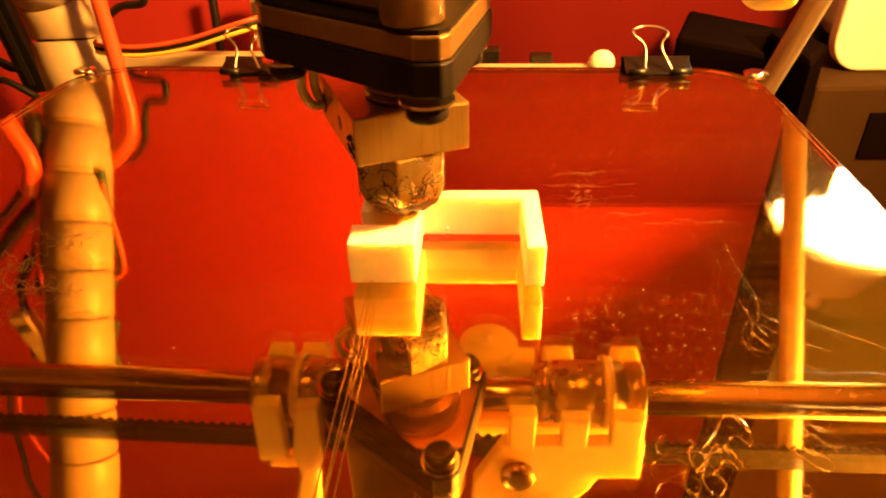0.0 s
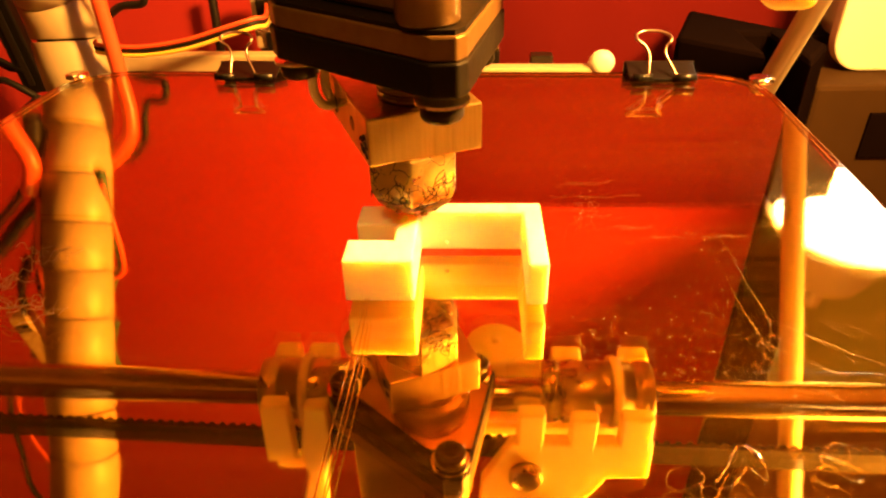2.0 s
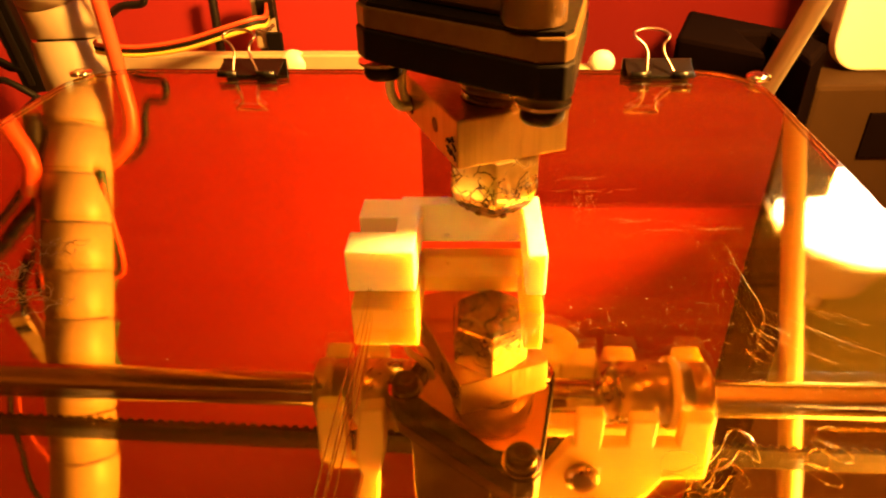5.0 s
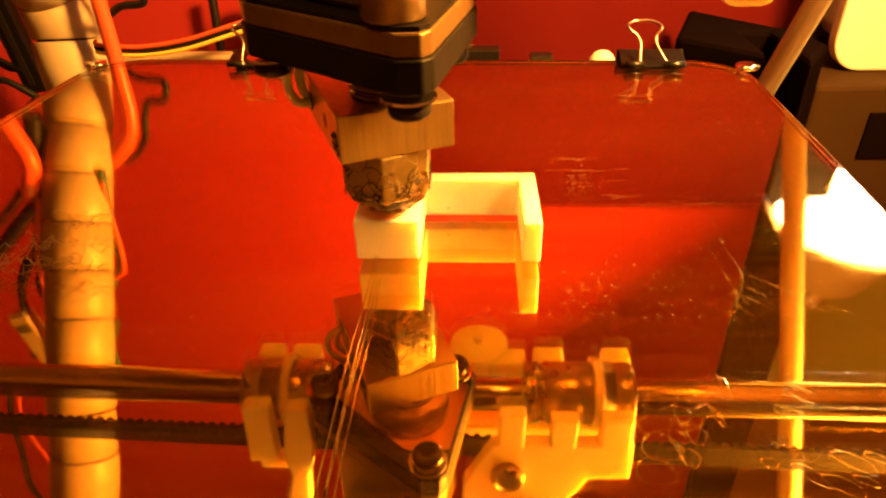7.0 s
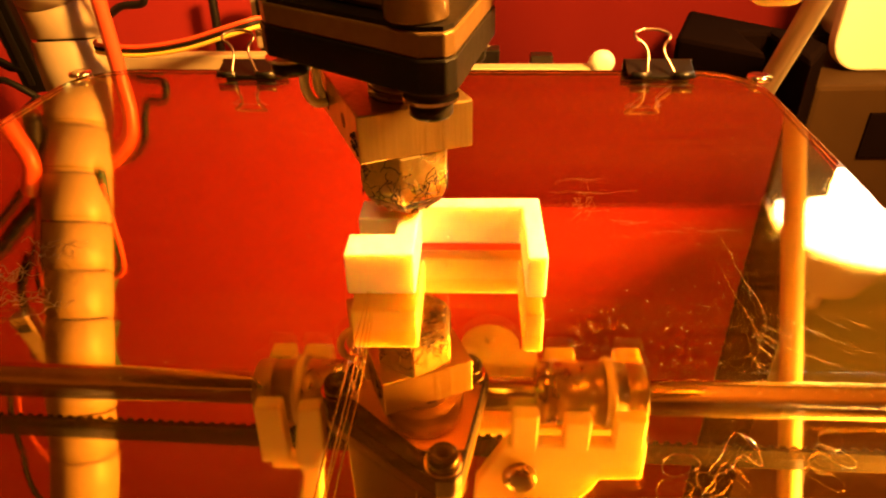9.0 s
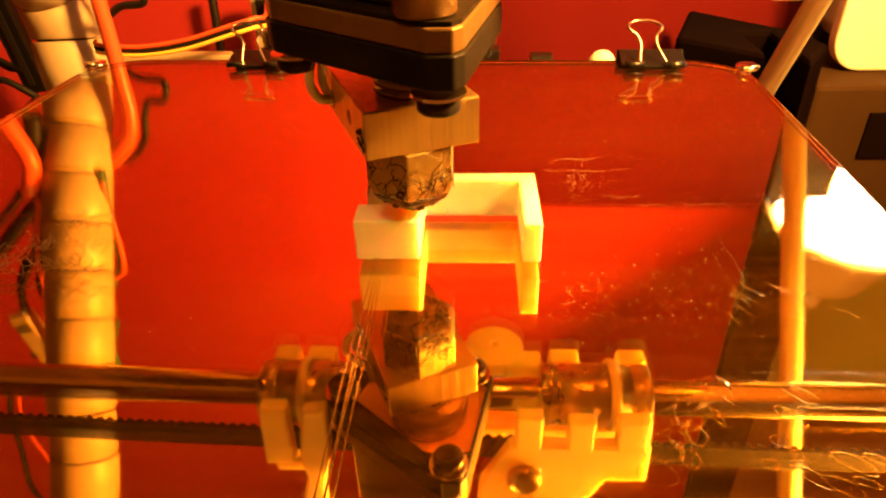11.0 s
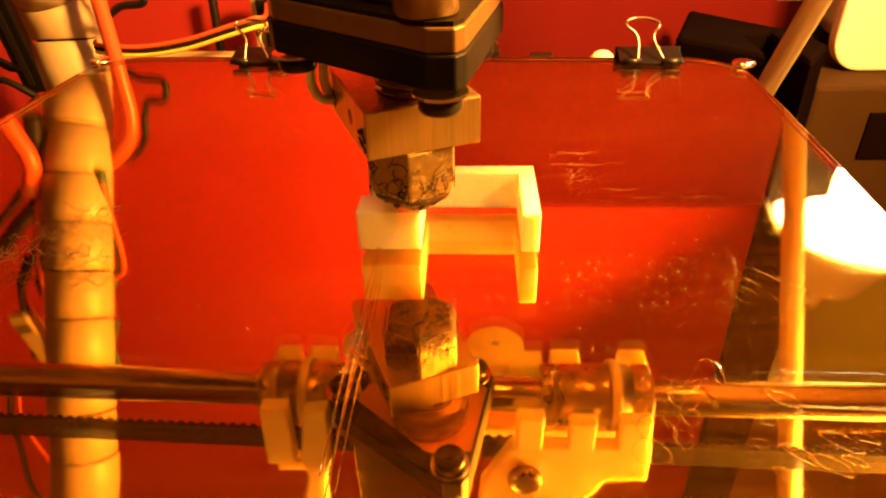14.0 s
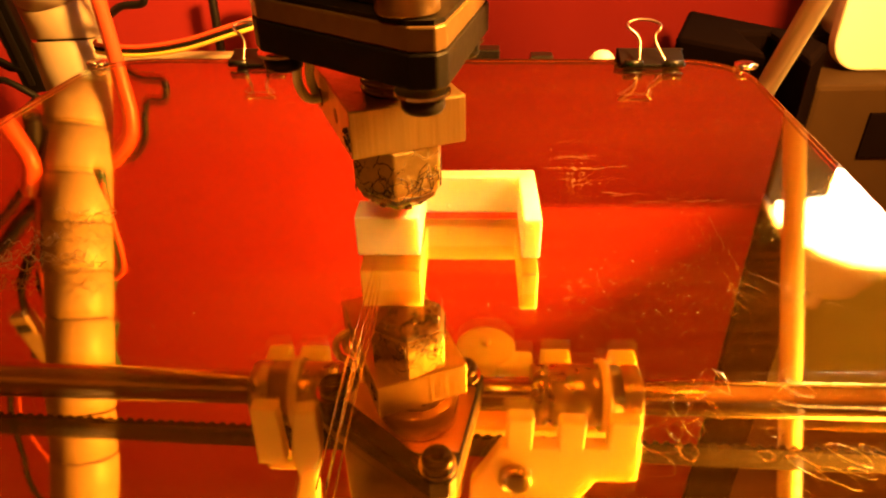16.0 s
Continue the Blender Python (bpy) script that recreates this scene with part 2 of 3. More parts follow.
def tube(line, r, seg=10, bm=None, closed=False):
    """A round tube along a line; r may be a function of the way along (0 to 1)."""
    b = bmesh.new()
    rings = []
    n = len(line)
    side = Vector((0.3, 0.2, 0.93)).normalized()
    for i, p in enumerate(line):
        d = (line[(i + 1) % n] - line[i - 1]) if closed else (line[min(i + 1, n - 1)] - line[max(i - 1, 0)])
        d.normalize()
        side = (side - d * side.dot(d))
        if side.length < 1e-4:
            side = d.orthogonal()
        side.normalize()
        up = d.cross(side)
        rad = r(i / (n - 1)) if callable(r) else r
        rings.append([b.verts.new(p + rad * (math.cos(2 * math.pi * k / seg) * side + math.sin(2 * math.pi * k / seg) * up)) for k in range(seg)])
    pairs = list(zip(rings, rings[1:])) + ([(rings[-1], rings[0])] if closed else [])
    for a, c in pairs:
        for k in range(seg):
            b.faces.new((a[k], a[(k + 1) % seg], c[(k + 1) % seg], c[k]))
    if not closed:
        b.faces.new(rings[0])
        b.faces.new(rings[-1])
    return join(bm, b)


def cable(name, points, r, material, label, parent=None, seg=10):
    ob = finish(name, tube(spline(points), r, seg), material, parent, label if parent else "", True)
    if parent is None:
        ob.matrix_basis = spot(0, 0, 0)
        tagged(ob, label, "cable")
    return ob


def socket_screw(name, parent, x, y, z0, r, h, material=DARKSTEEL, label="black socket head screw", washer=True):
    """A socket head cap screw, head down from z0."""
    prof = [(0.45 * r, -h + 2.0), (0.45 * r, -h), (r * 0.88, -h), (r, -h + 0.5), (r, 0)]
    if washer:
        prof += [(r * 1.22, 0), (r * 1.22, 0.9)]
    b = lathe(prof, 28, mmpose(x, y, z0 - (0.9 if washer else 0)))
    return part(name, b, material, parent, label, True)


# ---- room ----
def setting():
    tagged(finish("table_top", box(-700, 700, -300, 500, -130, -100, 4), TABLE), "brown wooden table top under the machine", "table", kind="structure").matrix_basis = spot(0, 0, 0)
    room = (("floor", (-2000, 2000, -2000, 2000, -900, -850)), ("ceiling", (-2000, 2000, -2000, 2000, 2300, 2350)),
            ("wall_south", (-2000, 2000, -2050, -2000, -850, 2300)), ("wall_north", (-2000, 2000, 620, 670, -850, 2300)),
            ("wall_west", (-2050, -2000, -2000, 2000, -850, 2300)), ("wall_east", (2000, 2050, -2000, 2000, -850, 2300)))
    for name, b in room:
        ob = finish(name, box(*b), ROOM)
        ob.matrix_basis = spot(0, 0, 0)
        tagged(ob, "plain dim room " + name.split("_")[0], name.split("_")[0], kind="structure")


def backdrop_things():
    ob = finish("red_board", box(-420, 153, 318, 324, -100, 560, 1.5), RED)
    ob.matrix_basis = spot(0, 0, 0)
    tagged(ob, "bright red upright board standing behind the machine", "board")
    # added sheet in the darker red, drawing shade over the board's lower right
    ob = thing("board_shade_sheet", spot(0, 0, 0), "darker red sheet standing for the shade on the red board", "folder")
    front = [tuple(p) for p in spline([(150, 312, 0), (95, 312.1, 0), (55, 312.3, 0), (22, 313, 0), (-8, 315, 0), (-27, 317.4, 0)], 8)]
    part("shade_front", prism([(x, y) for x, y, z in front] + [(x, y + 0.5) for x, y, z in reversed(front)], -100, 111), SHADEDRED, ob, smooth=False)
    part("shade_back", box(60, 150, 314.5, 317.6, -100, 110, 0.5), SHADEDRED, ob)
    ob = finish("beige_panel", box(178, 700, 420, 430, -100, 355, 2), BEIGE)
    ob.matrix_basis = spot(0, 0, 0)
    tagged(ob, "beige upright panel behind the lamp", "panel")
    ob = finish("wooden_post", box(156, 189, 322, 340, -100, 560, 2), POST)
    ob.matrix_basis = spot(0, 0, 0)
    tagged(ob, "dark brown upright post beside the red board", "post")
    # black case lying on the table
    ob = thing("black_case", spot(0, 0, 0), "matt black equipment case lying on the table", "case")
    part("body", prism([(76, 258), (101.5, 234.5), (101.5, 264), (112.5, 264), (112.5, 225), (127, 246), (124, 262), (92, 300)], -100, -9.5, 2), BOXBLACK, ob)
    part("foot", box(98, 108, 254, 264, -100.5, -99, 0.3), RUBBER, ob)
    # brown box that carries the white housing
    ob = thing("brown_box", spot(0, 0, 0), "dark brown equipment box with a black socket", "box")
    part("body", box(130, 240, 252, 330, -100, -27.3, 2), BOXBROWN, ob)
    part("socket", box(153, 168, 250.8, 252.2, -57, -38, 0.5), BOXBLACK, ob, "black socket")
    # white housing at the edge of the table
    ob = thing("white_power_supply", spot(0, 0, 0), "white rounded plastic housing with a cream side", "housing")
    part("housing", box(153, 215, 275.2, 318, -24, 40, 9, 4), WHITE, ob, smooth=True)
    b = prism(rounded(140.8, 213, -27.0, 40, 12), -275, -268, 1.2)
    bmesh.ops.rotate(b, verts=b.verts, cent=(0, 0, 0), matrix=Matrix.Rotation(radians(90), 3, "X"))
    part("front_panel", b, WHITE, ob)


def lamp():
    ob = thing("desk_lamp", spot(199, 312, 112, 0, 0, 0), "lit desk lamp head with a bright warm opening", "lamp")
    m = mmpose(0, 0, 0, -10, 0, -14)
    prof = [(12, 52), (18, 49), (26, 28), (44, 2), (45, 0), (43.5, 0.5), (24, 28), (11, 46)]
    part("shade", lathe(prof, 40, m), WHITE, ob, smooth=True)
    part("bulb", lathe([(3, 34), (24, 24), (36, 9), (39, 4), (36, 2), (3, 0.5)], 32, m), LAMPGLOW, ob, "glowing warm bulb", smooth=True)
    part("arm", tube([m @ Vector((0, 0, 40)), m @ Vector((0, 6, 75)), Vector((30, 80, 120)), Vector((60, 110, -225))], 5), WHITE, ob, smooth=True)


# ---- machine frame ----
def frame_parts():
    tilt = math.degrees(math.atan(0.61))
    ob = thing("frame_bar", spot(103.8, 222, 0, tilt, 0, 0), "slanting grey threaded steel rod of the machine frame", "frame bar", "frame bars")
    thread = [(2.8, -70)]
    for i in range(318):
        thread += [(3.1, -69.4 + i * 1.25), (3.65, -68.8 + i * 1.25)]
    part("bar", lathe(thread + [(2.8, 330)], 20), ZINC, ob, "threaded steel rod", smooth=True)
    part("nut", lathe([(5.0, -60), (5.0, -54)], 6), ZINC, ob)
    # smooth bar across, above the bed
    ob = thing("smooth_rod", spot(-16, 110.6, 46, 0, 0, -1.1), "polished steel guide rod crossing above the bed", "rod")
    part("rod", lathe([(3.6, -260), (4, -259.5), (4, 259.5), (3.6, 260)], 28, mmpose(0, 0, 0, 0, 90, 0)), STEEL, ob, smooth=True)
    # toothed belt
    ob = thing("drive_belt", spot(-16.6, 105.5, 56.4, 0, 0, -1.95), "black toothed rubber drive belt", "belt")
    part("band", box(-260, 260, -0.8, 0.3, -2.2, 3.6), RUBBER, ob)
    b = bmesh.new()
    for i in range(200):
        x = -250 + i * 2.5
        box(x - 0.6, x + 0.6, 0.25, 1.0, -2.2, 3.6, bm=b)
    part("teeth", b, RUBBER, ob)["kind"] = "stuff"


def wrapped_cable():
    pts = [(-143, 232, -95), (-144, 233, -40), (-145, 233.5, -9), (-145, 235, 2), (-145, 233, 14), (-145, 225, 28), (-145, 215.6, 42), (-145, 200, 67),
           (-145, 184, 94), (-145, 171, 116), (-146, 159, 142), (-150, 140, 180), (-155, 120, 240)]
    line = spline(pts, 10)
    ob = thing("wrapped_cable", spot(0, 0, 0), "thick cable bundle in cream spiral wrap", "cable")
    part("core", tube(line, 9.3, 20), WIREBLACK, ob, smooth=True)
    # the wrap: a helical ribbon with a narrow gap
    length = [0.0]
    for a, c in zip(line, line[1:]):
        length.append(length[-1] + (c - a).length)
    fine = []
    total, step, j = length[-1], 1.0, 0
    s = 0.0
    while s < total:
        while length[j + 1] < s:
            j += 1
        k = (s - length[j]) / (length[j + 1] - length[j])
        fine.append((line[j].lerp(line[j + 1], k), (line[j + 1] - line[j]).normalized()))
        s += step
    pitch, n = 17.0, 36
    rnd = random.Random(12)
    for turn in range(int(total / pitch) - 1):
        b, rows = bmesh.new(), []
        slope = rnd.uniform(0.02, 0.09)
        puff = rnd.uniform(-0.15, 0.2)
        for i in range(n + 1):
            u = 2 * i / n - 1
            # the wrap climbs mostly on its far side
            lift = 0.5 + slope * u + (0.5 - slope) * u ** 5
            ang = math.pi * (0.5 + 2 * i / n)
            row = []
            for w, r in ((0.0, 9.6), (0.006, 11.1), (0.03, 11.35), (0.5, 11.4), (0.935, 11.35), (0.958, 11.05), (0.962, 9.6)):
                s = (turn + lift + w) * pitch
                p, d = fine[min(int(s), len(fine) - 1)]
                side = (Vector((1, 0, 0)) - d * d.x).normalized()
                p = p + d * (s - int(s))
                row.append(b.verts.new(p + (r + puff) * (math.cos(ang) * side + math.sin(ang) * d.cross(side))))
            rows.append(row)
        for a, c in zip(rows, rows[1:]):
            for k in range(len(a) - 1):
                b.faces.new((a[k], c[k], c[k + 1], a[k + 1]))
        part("wrap_turn", b, WRAP, ob, smooth=True)


# ---- bed ----
def rounded(x0, x1, y0, y1, r, n=8):
    out = []
    for cx, cy, a in ((x1 - r, y0 + r, -90), (x1 - r, y1 - r, 0), (x0 + r, y1 - r, 90), (x0 + r, y0 + r, 180)):
        for i in range(n + 1):
            t = radians(a + 90 * i / n)
            out.append((cx + r * math.cos(t), cy + r * math.sin(t)))
    return out


BED_TURN = -2.2


def bed():
    ob = thing("print_bed", spot(0, 0, 0), "mirror glass print bed covered with amber film", "print bed")
    turn = Matrix.Rotation(radians(BED_TURN), 4, "Z")
    shape = rounded(-97, 97, -160, 0, 17)
    def place(pts):
        return [tuple((turn @ Vector((x, y, 0)))[:2]) for x, y in pts]
    def shift(pts):
        return [(x - 20, y + 199.5) for x, y in place(pts)]
    part("glass_plate", prism(shift(shape), -3.2, 0, 0.3), AMBER, ob, "amber filmed glass plate")
    part("mirror_layer", prism(shift(shape), -3.8, -3.25), SILVER, ob, "mirror layer under the glass")
    part("heater_plate", prism(shift(rounded(-99.6, 99.6, -162.6, 1.8, 19.5)), -6.6, -3.85, 0.4), EDGE, ob, "red heater plate")
    for x, y in ((-95.5, -6), (97, -7.5)):
        px, py = (turn @ Vector((x, y, 0)))[:2]
        part("corner_screw", lathe([(0.5, 1.2), (2.0, 1.4), (3.2, 0.9), (3.2, 0.02)], 16, mmpose(px - 20, py + 199.5, 0)), CHROME, ob, "steel corner screw", True)
    return ob


def clip(x, y):
    ob = thing("binder_clip", spot(x, y, 0, 0, 0, BED_TURN), "black binder clip with wire handles gripping the bed", "binder clip", "clips on the bed")
    # folded sheet: open jaws towards the camera, spine behind
    b = prism([(-9.0, -4.5), (9.0, -4.5), (9.0, 4), (-9.0, 4)], 0.1, 0.7, 0.15)
    for v in b.verts:
        if v.co.y > 0:
            v.co.z += 2.2
    part("upper_jaw", b, CLIPBLACK, ob)
    b = prism([(-9.5, -7.5), (9.5, -7.5), (9.5, 4), (-9.5, 4)], -7.6, -7.0, 0.15)
    for v in b.verts:
        if v.co.y > 0:
            v.co.z -= 2.6
    part("lower_jaw", b, CLIPBLACK, ob)
    part("spine", box(-9.5, 9.5, 3.4, 4.4, -9.4, 2.9, 0.2), CLIPBLACK, ob)
    for s in (-1, 1):
        b = tube([Vector((s * 5.6 - 2.6, -4.4, 1.0)), Vector((s * 5.6 + 2.6, -4.4, 1.0))], 1.0, 10)
        part("jaw_curl", b, CLIPBLACK, ob, smooth=True)
    top = spline([(-3.8, -4.4, 1.0), (-3.0, -2.8, 3.4), (-2.2, -0.8, 6.0), (-2.8, 0.4, 8.0), (-4.4, 1.0, 9.4), (-4.4, 2.6, 10.4), (-2.2, 4.0, 11.0), (0, 4.2, 11.1),
                  (2.2, 4.0, 11.0), (4.4, 2.6, 10.4), (4.4, 1.0, 9.4), (2.8, 0.4, 8.0), (2.2, -0.8, 6.0), (3.0, -2.8, 3.4), (3.8, -4.4, 1.0)], 6)
    top = [p + Vector((-0.28 * p.z, 0, 0)) for p in top]
    part("wire_handle", tube(top, 0.4, 8), CLIPWIRE, ob, "bright wire handle", True)
    return ob


def printed_part():
    ob = thing("printed_bracket", spot(0, 0, 0), "cream white half-printed plastic bracket on the bed", "printed part")
    outline = [(-19.15, 90), (-8.75, 90), (-8.75, 104.4), (7.8, 104.4), (7.8, 89.3), (10.75, 89.3), (10.75, 107.3), (-12.1, 107.3), (-12.1, 106.4),
               (-18.4, 106.4), (-18.4, 100.3), (-12.1, 100.3), (-12.1, 95.8), (-19.15, 95.8)]
    part("body", prism(outline, 0.02, 7.35, 0.4, seg=3), PLASTIC, ob)
    part("bubble", lathe([(0.1, 0.3), (0.35, 0.1), (0.4, -0.1)], 10, mmpose(-4.5, 104.3, 1.4, 90, 0, 0)), PLASTIC, ob, smooth=True)
    return ob


# ---- print head ----
def print_head():
    ob = thing("extruder_carriage", spot(-10.54, 95.36, 19.15), "dirty hot end and white carriage of a printing machine", "extruder")
    blk = [(-6.0, -10.4), (9.9, -3.7), (-0.6, 21.2), (-16.5, 14.5)]
    block = part("heater_block", prism(blk, 0.0, 7.2, 0.3), ALU, ob, "brushed aluminium heater block")
    # flat dark discs paint the shade inside two holes; nothing is cut
    for way, high, r in ((9.0, 3.5, 1.15), (20.5, 2.6, 1.5)):
        m = mmpose(-6.0 - 0.389 * way, -10.4 + 0.921 * way, high, 90, 0, -67.2)
        part("hole_shade", lathe([(r * 0.7, -0.04), (r, 0.0), (r, 0.06), (r * 0.7, 0.1)], 20, m), CRUST, block, "dark disc painted as a shaded drill hole")
    # milling marks: fine upright ridges on the front face
    for k in range(34):
        x, y = -5.4 + k * 15.0 / 33, -10.4 + (0.6 + k * 15.0 / 33) * 6.7 / 15.9
        part("ridge", prism([(x - 0.09, y - 0.03 - 0.045), (x + 0.09, y + 0.045 - 0.045), (x + 0.09, y + 0.12), (x - 0.09, y + 0.12)], 0.45, 6.8), ALU, block)
    # hexagonal nozzle and its burnt tip
    def six(levels):
        b, rings = bmesh.new(), []
        for r, z in levels:
            rings.append([b.verts.new((-0.7 + r * math.cos(radians(-89 + 60 * i)), -1.0 + r * math.sin(radians(-89 + 60 * i)), z)) for i in range(6)])
        for a, d in zip(rings, rings[1:]):
            for i in range(6):
                b.faces.new((a[i], a[(i + 1) % 6], d[(i + 1) % 6], d[i]))
        b.faces.new(rings[0])
        b.faces.new(rings[-1])
        return bev(b, 0.35, 2)
    part("nozzle", six([(7.5, 0), (7.5, -6.2), (6.9, -8.0)]), BRASS, ob, "burnt hexagonal metal nozzle")
    part("nozzle_tip", six([(6.85, -7.95), (6.3, -9.0), (3.7, -11.0), (1.9, -12.1), (1.3, -12.2)]), CRUST, ob, "blackened nozzle tip")
    rnd = random.Random(9)
    for k in range(26):
        a = rnd.uniform(0, 6.28)
        r, z = rnd.uniform(3.5, 7.0), 0
        z = -8.6 - (7.0 - r) * 0.75
        q = rnd.uniform(0.25, 0.6)
        b = bmesh.new()
        bmesh.ops.create_icosphere(b, subdivisions=1, radius=q)
        for v in b.verts:
            v.co = Vector((v.co.x * rnd.uniform(0.7, 1.5), v.co.y * rnd.uniform(0.7, 1.5), v.co.z * rnd.uniform(0.6, 1.3))) + Vector((-0.7 + r * 0.88 * math.cos(a), -1.0 + r * 0.88 * math.sin(a), z))
        part("crust", b, CRUST, ob)
    for face in (-119, -59, 1, 181):
        n = Vector((math.cos(radians(face)), math.sin(radians(face)), 0))
        side = Vector((-n.y, n.x, 0))
        for k in range(13):
            u, z, ang, pts = rnd.uniform(-3.2, 3.2), rnd.uniform(-7.8, -4.5), rnd.uniform(0, 6.28), []
            for q in range(5):
                pts.append(Vector((-0.7, -1.0, 0)) + n * 6.52 + side * u + Vector((0, 0, z)))
                ang += rnd.uniform(-0.9, 0.9)
                u = min(max(u + 0.95 * math.cos(ang), -3.5), 3.5)
                z = min(max(z + 0.8 * math.sin(ang), -7.9), -2.5)
            part("burnt_string", tube(spline(pts, 3), 0.07, 5), CHAR, ob)
    part("heat_break", lathe([(5.7, 7.25), (5.7, 8.0), (5.1, 8.15), (5.1, 8.35), (5.7, 8.5), (5.7, 9.2), (5.1, 9.35), (5.1, 9.55), (5.7, 9.7), (5.7, 10.4)], 36), BEARING, ob, "ringed steel heat break", True)
    part("insulator", lathe([(7.4, 10.42), (8.0, 10.9), (8.0, 16.2), (7.6, 16.75)], 40), PEEK, ob, "glossy brown insulator", True)
    plate = [(-20.5, 0.5), (-19, -2.5), (3.5, -19.6), (6.8, -19.6), (8.0, -18), (13.2, 7.5), (-6, 24), (-9, 23)]
    well = [(-15.8, 2.2), (-15.0, 0.6), (0.2, -12.6), (2.6, -13.0), (8.4, -12.4), (12.3, 7), (-6, 22.6), (-8.2, 21.6)]
    # the plate is hollow underneath, with a broad rim and a copper floor
    b = bmesh.new()
    loops = [[b.verts.new((x, y, z)) for x, y in pts] for pts, z in ((plate, 13.25), (well, 13.25), (well, 17.58), (plate, 17.58))]
    for lo, hi in zip(loops, loops[1:] + loops[:1]):
        for i in range(len(plate)):
            k = (i + 1) % len(plate)
            b.faces.new((lo[i], lo[k], hi[k], hi[i]))
    bmesh.ops.recalc_face_normals(b, faces=b.faces)
    part("mount_plate", bev(b, 0.3), BLACK, ob, "black plastic mounting plate, hollow underneath")
    part("under_plate", prism([(x * 0.99, y * 0.99) for x, y in well], 16.8, 17.5), COPPER, ob, "orange copper clad plate")
    inner = [(x * 0.985, y * 0.985) for x, y in plate]
    part("body_plate", prism(inner, 17.65, 20.6, 0.3), BROWN, ob, "brown metal plate")
    part("gasket", prism([(x * 0.96, y * 0.96) for x, y in plate], 20.62, 21.2), BLACK, ob)
    part("motor_body", prism([(-17, 1), (1, -13.5), (9, 6), (-6, 20)], 21.22, 48, 0.8), BROWN, ob, "brown metal body")
    part("spacer", lathe([(3.6, 21.25), (3.9, 21.6), (3.9, 47.5), (3.6, 48)], 24, mmpose(3.2, -14.9, 0)), BROWN, ob, "brown round spacer", True)
    for x, y in ((4.7, -16.3), (-17.1, 1.2), (9.0, 6.6)):
        part("washer", lathe([(3.5, 11.95), (3.5, 12.38)], 24, mmpose(x, y, 0)), CHROME, ob, "bright washer")
        socket_screw("mount_screw", ob, x, y, 11.93, 2.8, 2.2, washer=False)
    # heater and sensor wires behind the block
    for k, (dx, dz) in enumerate(((0, 0), (1.6, 0.3))):
        pts = [(-13.6 + dx * 0.4, 8.4 + dx * 0.9, 2.6 + dz), (-15.6 + dx * 0.7, 7.0 + dx, 3.0 + dz), (-16.9 + dx, 7.0 + dx, 5.4 + dz), (-16.6 + dx, 7.6 + dx, 8.6), (-14.6 + dx, 8.6 + dx, 11.4), (-13.0 + dx, 9.0 + dx, 14.0), (-12.5 + dx, 9.2 + dx, 16.7)]
        part("heater_wire", tube(spline(pts, 8), 0.75, 10), TIE, ob, "sheathed looped heater wire", True)
    for k in range(7):
        way, high = rnd.uniform(0.2, 3.0), rnd.uniform(0.4, 4.0)
        p = Vector((-6.0 - 0.389 * way, -10.4 + 0.921 * way, high)) + Vector((-0.1, -0.04, 0))
        part("burnt_string", tube(spline([p, p + Vector((-0.25, 0.5, 0.6)), p + Vector((-0.5, 1.1, rnd.uniform(-0.4, 1.1)))], 3), 0.16, 5), CHAR, ob)
    carriage(ob)
    return ob


